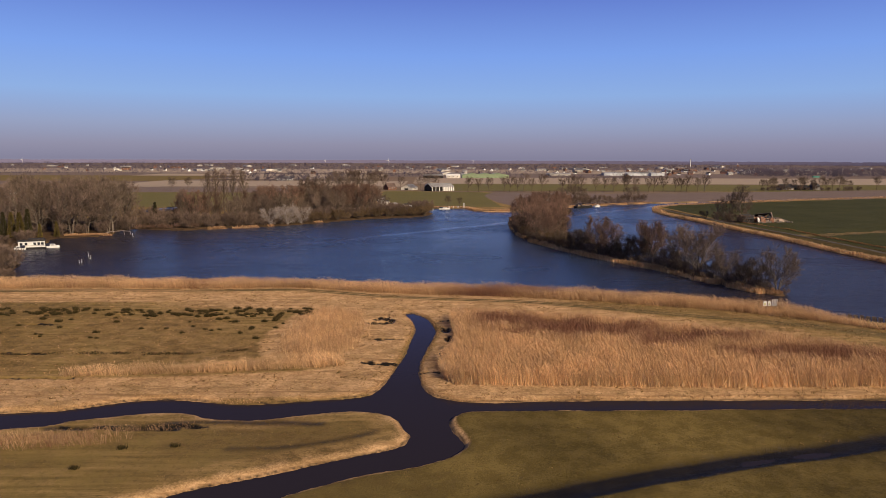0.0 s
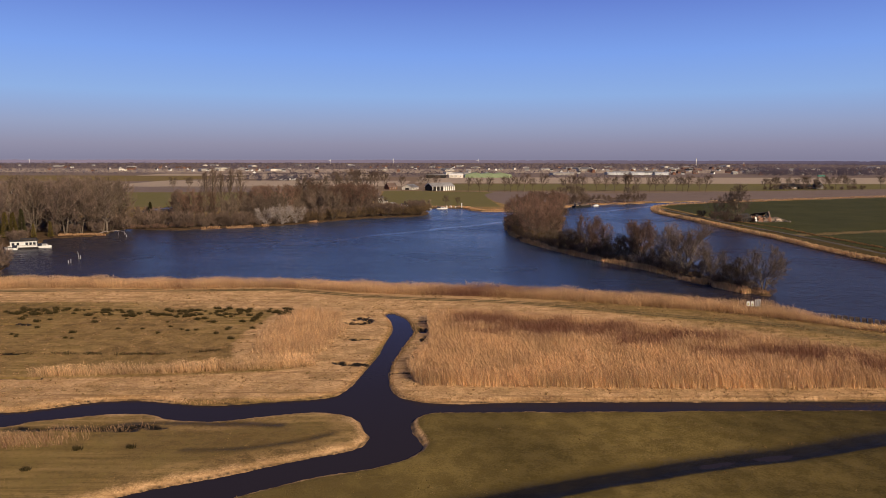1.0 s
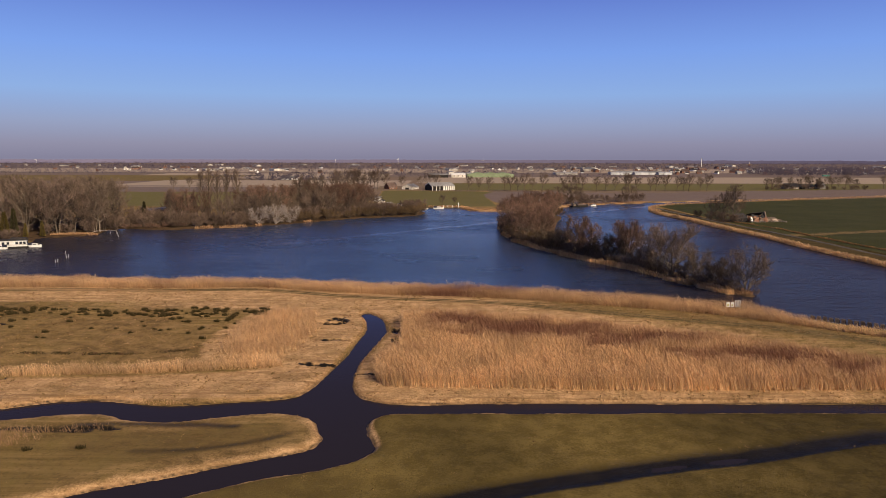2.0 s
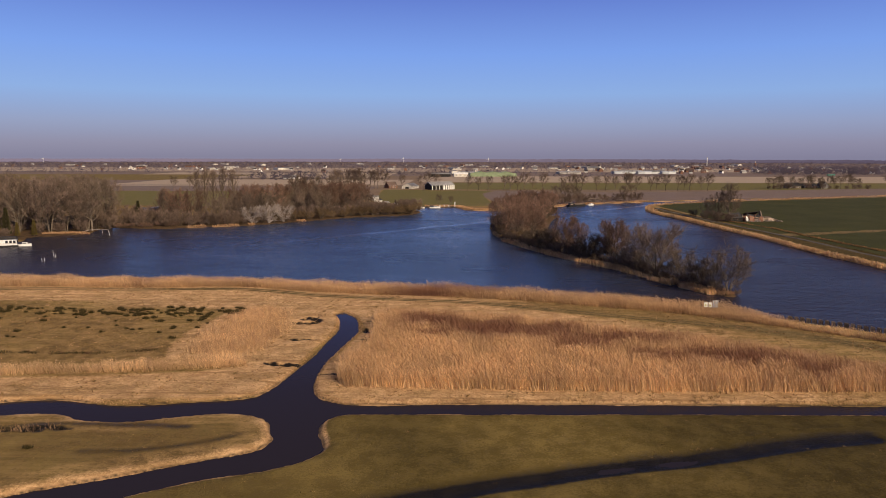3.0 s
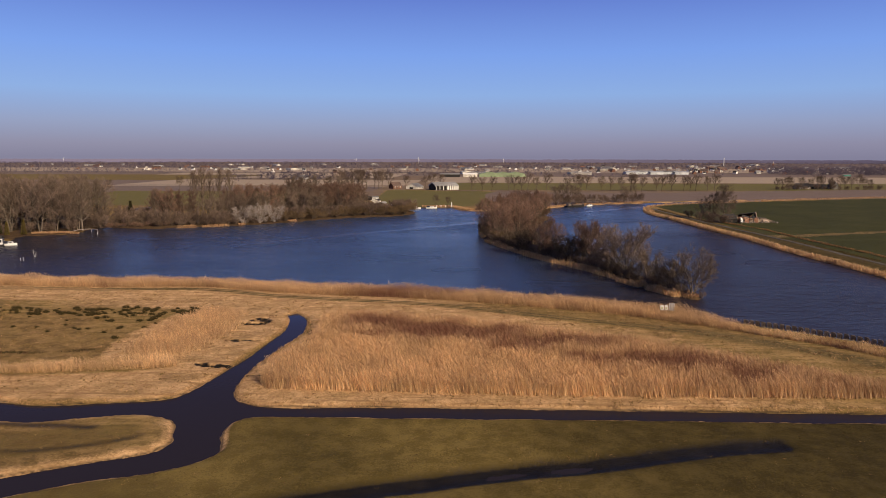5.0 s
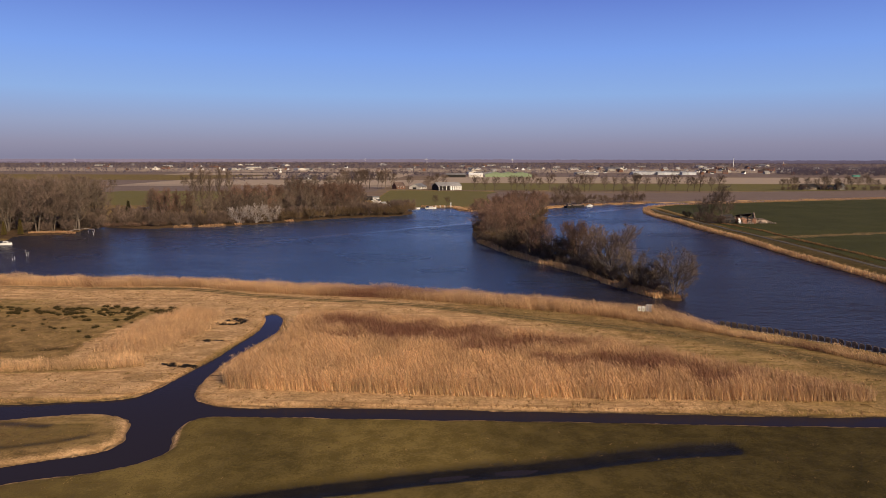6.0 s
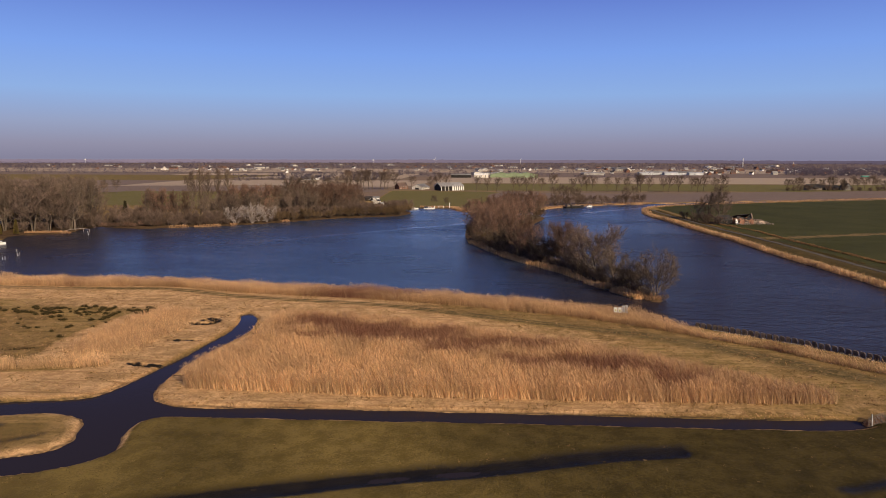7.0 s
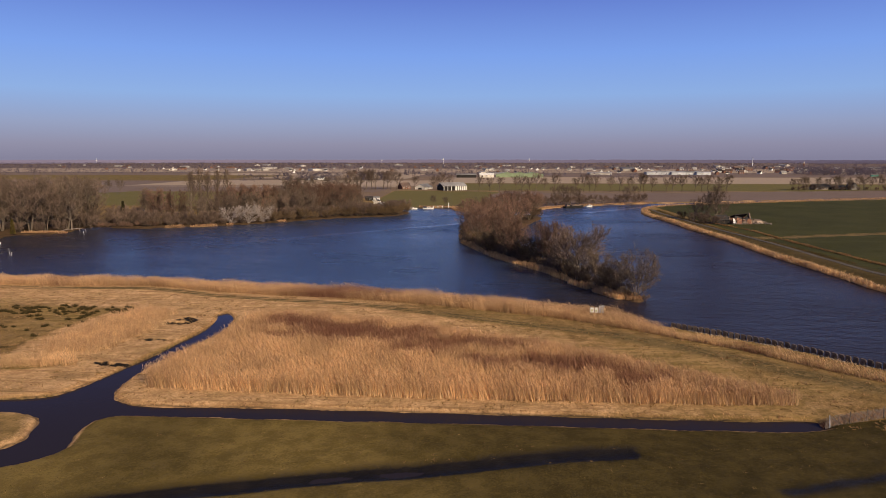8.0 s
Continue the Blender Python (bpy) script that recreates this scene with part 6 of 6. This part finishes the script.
# farms and sheds on the polder
def big_barn(at):
    b = thing("dutch_barn", "dark open-fronted barn with white posts under a pale roof", "barn", at=at)
    bm = bmesh.new()
    gable(bm, -14, 14, -9, 9, -0.4, 5.0, 8.6)
    done(bm, "wall", BLACK_TIMBER, b, "black timber wall")
    bm = bmesh.new()
    for s in (-1, 1):
        slab(bm, (-14.5, s * 9.6, 5.0), (14.5, s * 9.6, 5.0), (14.5, 0, 8.85), (-14.5, 0, 8.85), 0.15)
    done(bm, "roof", GREY_ROOF, b, "pale grey roof")
    for x in np.linspace(1.5, 13.4, 6):
        piece("panel", WHITE, b, (x - 0.75, x + 0.75, -9.25, -9.0, 0.0, 4.9), "white wall panel")
    for x in (-13.6, -9, -4.5, 0):
        piece("post", WHITE, b, (x - 0.3, x + 0.3, -9.25, -9.0, 0.0, 5.0), "white post")
    bm = bmesh.new()
    slab(bm, (-14.6, -9.3, 4.7), (-14.0, -9.3, 4.7), (-14.0, 0, 8.7), (-14.6, 0, 8.7), 0.5)
    slab(bm, (-14.6, 9.3, 4.7), (-14.0, 9.3, 4.7), (-14.0, 0, 8.7), (-14.6, 0, 8.7), 0.5)
    done(bm, "bargeboard", WHITE, b, "white bargeboard")
    return b


big_barn(pose(15, 790, 0.5, 0, 0, 28))
house("farmhouse", "low pale farm building with a wide grey roof", (20, 13), 2.8, 6.2, PALE_WALL, GREY_ROOF, "farm", 4, pose(-19, 812, 0.5, 0, 0, 70), gate=True)
house("farmhouse", "brown farmhouse under bare trees", (12, 9), 3.2, 7.5, BRICK, TILE_ROOF, "farm", 3, pose(-42, 815, 0.5, 0, 0, 40))
house("farmhouse", "small white house beside a row of trees", (9, 7), 3.2, 6.8, WHITE, DARK_ROOF, "house", 2, pose(-402, 694, 0.5, 0, 0, 60))
house("farm_shed", "dark shed beside a white house", (16, 9), 3.0, 5.5, BLACK_TIMBER, DARK_ROOF, "shed", 0, pose(-418, 692, 0.5, 0, 0, 5))
house("farmhouse", "pale farm with a long low roof among dry fields", (26, 11), 3.0, 6.5, WHITE, GREY_ROOF, "farm", 6, pose(-232, 1146, 0.5, 0, 0, 8))
house("farm_shed", "long white shed with a dark front", (36, 16), 5.0, 7.2, BLACK_TIMBER, GREY_ROOF, "shed", 0, pose(10, 1290, 0.5, 0, 0, 4))
house("farm_shed", "white-roofed farm shed beside a dark shed", (26, 14), 5.0, 7.5, PALE_WALL, WHITE, "shed", 3, pose(47, 1300, 0.5, 0, 0, 4))
for i, x in enumerate((84, 108, 131)):
    house("green_glasshouse", "pale green shed with a shallow ridge", (24, 40), 5.5, 9.5, GREEN_GLASS, GREEN_GLASS, "greenhouse", 0, pose(x, 1318, 0.5, 0, 0, 92), "green sheds")
for i in range(5):
    house("greenhouse", "long white glasshouse beyond the fields", (46 if i in (1, 3) else 30, 24), 5.0, 8.0 if i in (1, 3) else 6.5, PALE_GLASS, GREY_ROOF if i in (1, 3) else PALE_GLASS, "greenhouse", 0, pose(398 + 26 * i, 1535 + 8 * (i % 2), 0.5, 0, 0, 3), "white greenhouses")
house("farmhouse", "brick farm with a tall roof among trees", (16, 11), 2.8, 6.8, OLD_TIMBER, DARK_ROOF, "farm", 4, pose(432, 834, 0.5, 0, 0, 8))
house("farmhouse", "brick house with red tiles among trees", (13, 9), 3.0, 8.0, PALE_WALL, TILE_ROOF, "farm", 3, pose(470, 838, 0.5, 0, 0, 90))
house("farm_shed", "dark low shed among trees", (22, 12), 3.0, 5.5, BLACK_TIMBER, DARK_ROOF, "shed", 2, pose(451, 840, 0.5, 0, 0, 5))
house("container_hut", "small green hut at the wood's edge", (14, 5), 3.0, 3.6, surface("sea_green_paint", (0.08, 0.26, 0.2), (0.11, 0.32, 0.25), 0.4), GREY_ROOF, "hut", 0, pose(795, 1420, 0.5, 0, 0, 0))

# village houses
kinds = [house("village_house", lab, size, wh, rg, wall, roof, "house", 2, None, "village houses", 0.4) for lab, size, wh, rg, wall, roof in (
    ("brick village house with a red tiled roof", (11, 8.5), 4.0, 8.5, BRICK, TILE_ROOF), ("white village house with a dark roof", (10, 8), 3.5, 7.5, WHITE, DARK_ROOF),
    ("pale village house with a grey roof", (12, 9), 3.2, 7.5, PALE_WALL, GREY_ROOF), ("long brick terrace with a brown roof", (26, 9), 5.0, 9.0, BRICK, TILE_ROOF))]
halls = [house("farm_hall", lab, size, wh, rg, wall, roof, "hall", 0, None, "far halls", 0.3) for lab, size, wh, rg, wall, roof in (
    ("wide pale hall on the far polder", (46, 24), 5, 7.0, PALE_WALL, GREY_ROOF), ("grey farm hall on the far polder", (42, 24), 5, 8.5, PALE_WALL, GREY_ROOF))]
vr = np.random.default_rng(21)


def settle(source, n, y0, y1, u0, u1):
    spots = []
    for _ in range(n):
        y = vr.uniform(y0, y1)
        spots.append((35 + vr.uniform(u0, u1) * y, y, vr.uniform(0.65, 1.0), vr.choice([0, 15, 75, 90, 120, 160]) + vr.normal(0, 8)))
    for x, y, s, turn in spots:
        m = pose(x, y, 0.5, 0, 0, turn) @ Matrix.Scale(s, 4)
        if source in SOURCES:
            copy_thing(source, m @ Matrix.Scale(1 / source.scale.x, 4))
        else:
            source.matrix_basis = m
            SOURCES.append(source)


for k, nn in zip(kinds, (26, 16, 16, 12)):
    settle(k, nn, 1560, 2500, 0.22, 0.62)
    settle(k, nn // 2, 1600, 2900, -0.28, 0.22)
    settle(k, nn // 3, 1700, 3000, -0.66, -0.28)
for k, nn in zip(halls, (14, 10)):
    settle(k, nn, 1800, 3400, -0.6, 0.62)
settle(halls[0], 5, 1480, 1620, 0.0, 0.22)
settle(halls[0], 5, 1880, 1980, -0.36, -0.24)
settle(kinds[1], 8, 1850, 1990, -0.40, -0.22)
settle(halls[1], 12, 1600, 2700, 0.0, 0.55)
settle(kinds[2], 14, 1560, 2300, 0.05, 0.55)
settle(kinds[1], 12, 1580, 2400, -0.1, 0.5)


def turbine(at, tall, label):
    t = thing("wind_turbine", label, "wind turbine", "wind turbines", at)
    bm = bmesh.new()
    bmesh.ops.create_cone(bm, cap_ends=True, segments=12, radius1=tall * 0.028, radius2=tall * 0.016, depth=tall, matrix=pose(0, 0, tall / 2))
    done(bm, "tower", WHITE, t)
    piece("nacelle", WHITE, t, (-1.2, 1.2, -3.0, 2.5, tall - 1.0, tall + 1.4), "", 0.2)
    for k in range(3):
        bm = bmesh.new()
        solid(bm, [(-0.9, -3.3, 0.5), (0.9, -3.3, 0.5), (0.9, -3.0, 0.5), (-0.9, -3.0, 0.5), (-0.25, -3.3, tall * 0.45), (0.25, -3.3, tall * 0.45), (0.25, -3.0, tall * 0.45), (-0.25, -3.0, tall * 0.45)], CUBE)
        bmesh.ops.transform(bm, matrix=pose(0, 0, tall, 0, 20 + 120 * k, 0), verts=bm.verts)
        done(bm, "blade", WHITE, t)


turbine(pose(-236, 4000, 0), 26, "white wind turbine on the horizon")
turbine(pose(-640, 4300, 0), 21, "white wind turbine far on the horizon")
turbine(pose(262, 4250, 0), 23, "white wind turbine far on the horizon")
turbine(pose(-2300, 4000, 0), 22, "white wind turbine far on the horizon")
tower = thing("chimney_tower", "tall slender white tower over the village", "tower", at=pose(1121, 2990, 0))
bm = bmesh.new()
bmesh.ops.create_cone(bm, cap_ends=True, segments=12, radius1=1.5, radius2=1.2, depth=36, matrix=pose(0, 0, 18))
done(bm, "shaft", WHITE, tower)
bm = bmesh.new()
bmesh.ops.create_cone(bm, cap_ends=True, segments=12, radius1=1.7, radius2=1.7, depth=1.6, matrix=pose(0, 0, 36))
done(bm, "cap", GREY_ROOF, tower)
church = thing("church_tower", "small pale church spire in the village", "church", at=pose(1330, 3000, 0) @ Matrix.Scale(0.62, 4))
piece("tower", BRICK, church, (-4, 4, -4, 4, 0, 20))
bm = bmesh.new()
bmesh.ops.create_cone(bm, cap_ends=True, segments=8, radius1=4.4, radius2=0.2, depth=16, matrix=pose(0, 0, 28))
done(bm, "spire", PALE_WALL, church)


# conifers beside the houseboat, and one dark cypress
def conifer(name, seed, height, width, label, needles):
    rnd = random.Random(seed)
    w = Wood(rnd)
    w.limb([Vector((0, 0, -0.3)), Vector((0, 0, height * 0.5)), Vector((0, 0, height))], height * 0.02, 0.02, 5)
    for _ in range(1500):
        u = rnd.random() ** 1.3
        r = width * 0.5 * (1 - u) ** 0.7 * (0.45 + 0.6 * rnd.random() ** 0.5)
        a = rnd.random() * 2 * math.pi
        d = Vector((math.cos(a), math.sin(a), 0))
        w.twig(d * r * 0.8 + Vector((0, 0, height * (0.03 + 0.95 * u))), (d + Vector((0, 0, 0.9)) + w.ball() * 0.5).normalized(), 0.9, 0.28)
    root = tagged(new(name), label, "conifer")
    part("trunk", mesh_of("trunk", w.v, w.f, BARK), root)
    part("crown", mesh_of("crown", w.tv, w.tf, needles), root)
    return root


put(conifer("golden_conifer", 1, 11.5, 4.2, "narrow yellow-green conifer beside the houseboat", NEEDLES), [(-184, 318, 1.0, 0), (-175.6, 310, 1.05, 60), (-166, 322, 0.62, 100), (-172, 319, 0.55, 30)], "conifers by the houseboat")
put(conifer("dark_conifer", 2, 12, 3.6, "dark green conifer in the wood", NEEDLES_DARK), [(-180, 324, 1.05, 0), (-190, 322, 0.95, 60), (-146, 386, 1.0, 20), (-152, 384, 0.55, 20)], "dark conifers in the wood")


# ---- road on the dike ----
ASPHALT = surface("asphalt", (0.085, 0.072, 0.056), (0.14, 0.12, 0.095), 1.5, 0.9, 0.2)
road_line = curve([(172, 505), (170.6, 479), (171.2, 424), (173.4, 389), (175, 350), (177.2, 326), (179.2, 306), (181.4, 286), (182.6, 268), (183, 247), (184, 226), (188, 204), (200, 168), (229, 110), (247, 60)], step=8)
d = np.gradient(road_line, axis=0)
side = np.stack([-d[:, 1], d[:, 0]], -1) / np.hypot(d[:, 0], d[:, 1])[:, None]
left, right = road_line + side * 1.15, road_line - side * 1.15
zl = np.maximum(ground_z(left[:, 0], left[:, 1]), ground_z(right[:, 0], right[:, 1])) + 0.12
v = [(*p, z) for p, z in zip(left, zl)] + [(*p, z) for p, z in zip(right, zl)] + [(*p, z - 0.5) for p, z in zip(left, zl)] + [(*p, z - 0.5) for p, z in zip(right, zl)]
k = len(road_line)
f = []
for i in range(k - 1):
    f += [(i, i + 1, k + i + 1, k + i), (2 * k + i, 2 * k + i + 1, i + 1, i), (k + i, k + i + 1, 3 * k + i + 1, 3 * k + i)]
tagged(new("road", mesh_of("road", v, f, ASPHALT)), "narrow grey asphalt road on the river dike", "road", kind="structure")
hedge_line = curve([(186, 400), (188.4, 387), (192.0, 364), (192.5, 330), (193, 313), (194.5, 295), (196.5, 251), (200, 225)])
p = along(hedge_line, -0.8, 0.8, 5200, rng)
p = p[np.sin(p[:, 1] * 0.35 + np.sin(p[:, 1] * 0.11) * 3) + rng.normal(0, 0.5, len(p)) > -0.5]
stems("rough_grass", p, 0.8, 0.16, (-0.1, 0.0), MEADOW_GRASS, rng, "rough dry grass along the foot of the dike", "grass", spread=0.5, old=np.clip(rng.normal(0.3, 0.3, len(p)), 0, 1))
p = along(road_line[:70], 2.2, 6.5, 6000, rng)
p = p[heights(p[:, 0], p[:, 1])[1] < -1.0]
stems("dike_grass", p, 0.35, 0.14, (-0.1, 0.0), PASTURE_GRASS, rng, "dull grass on the slope of the river dike", "grass", spread=0.5)

# pale tussocks on the pasture
spots = np.vstack([along(SWALE, -4.0, 4.0, 50, rng), np.column_stack([rng.uniform(8, 125, 80), rng.uniform(74, 99, 80)]), along(SOUTH_BANK[:40], -3.5, -0.6, 70, rng)])
p = np.repeat(spots, 12, 0) + rng.normal(0, 0.16, (len(spots) * 12, 2))
h, wet = heights(p[:, 0], p[:, 1])
p = p[(wet < -0.3) & (h > 0.25) & (p[:, 1] < 101)]
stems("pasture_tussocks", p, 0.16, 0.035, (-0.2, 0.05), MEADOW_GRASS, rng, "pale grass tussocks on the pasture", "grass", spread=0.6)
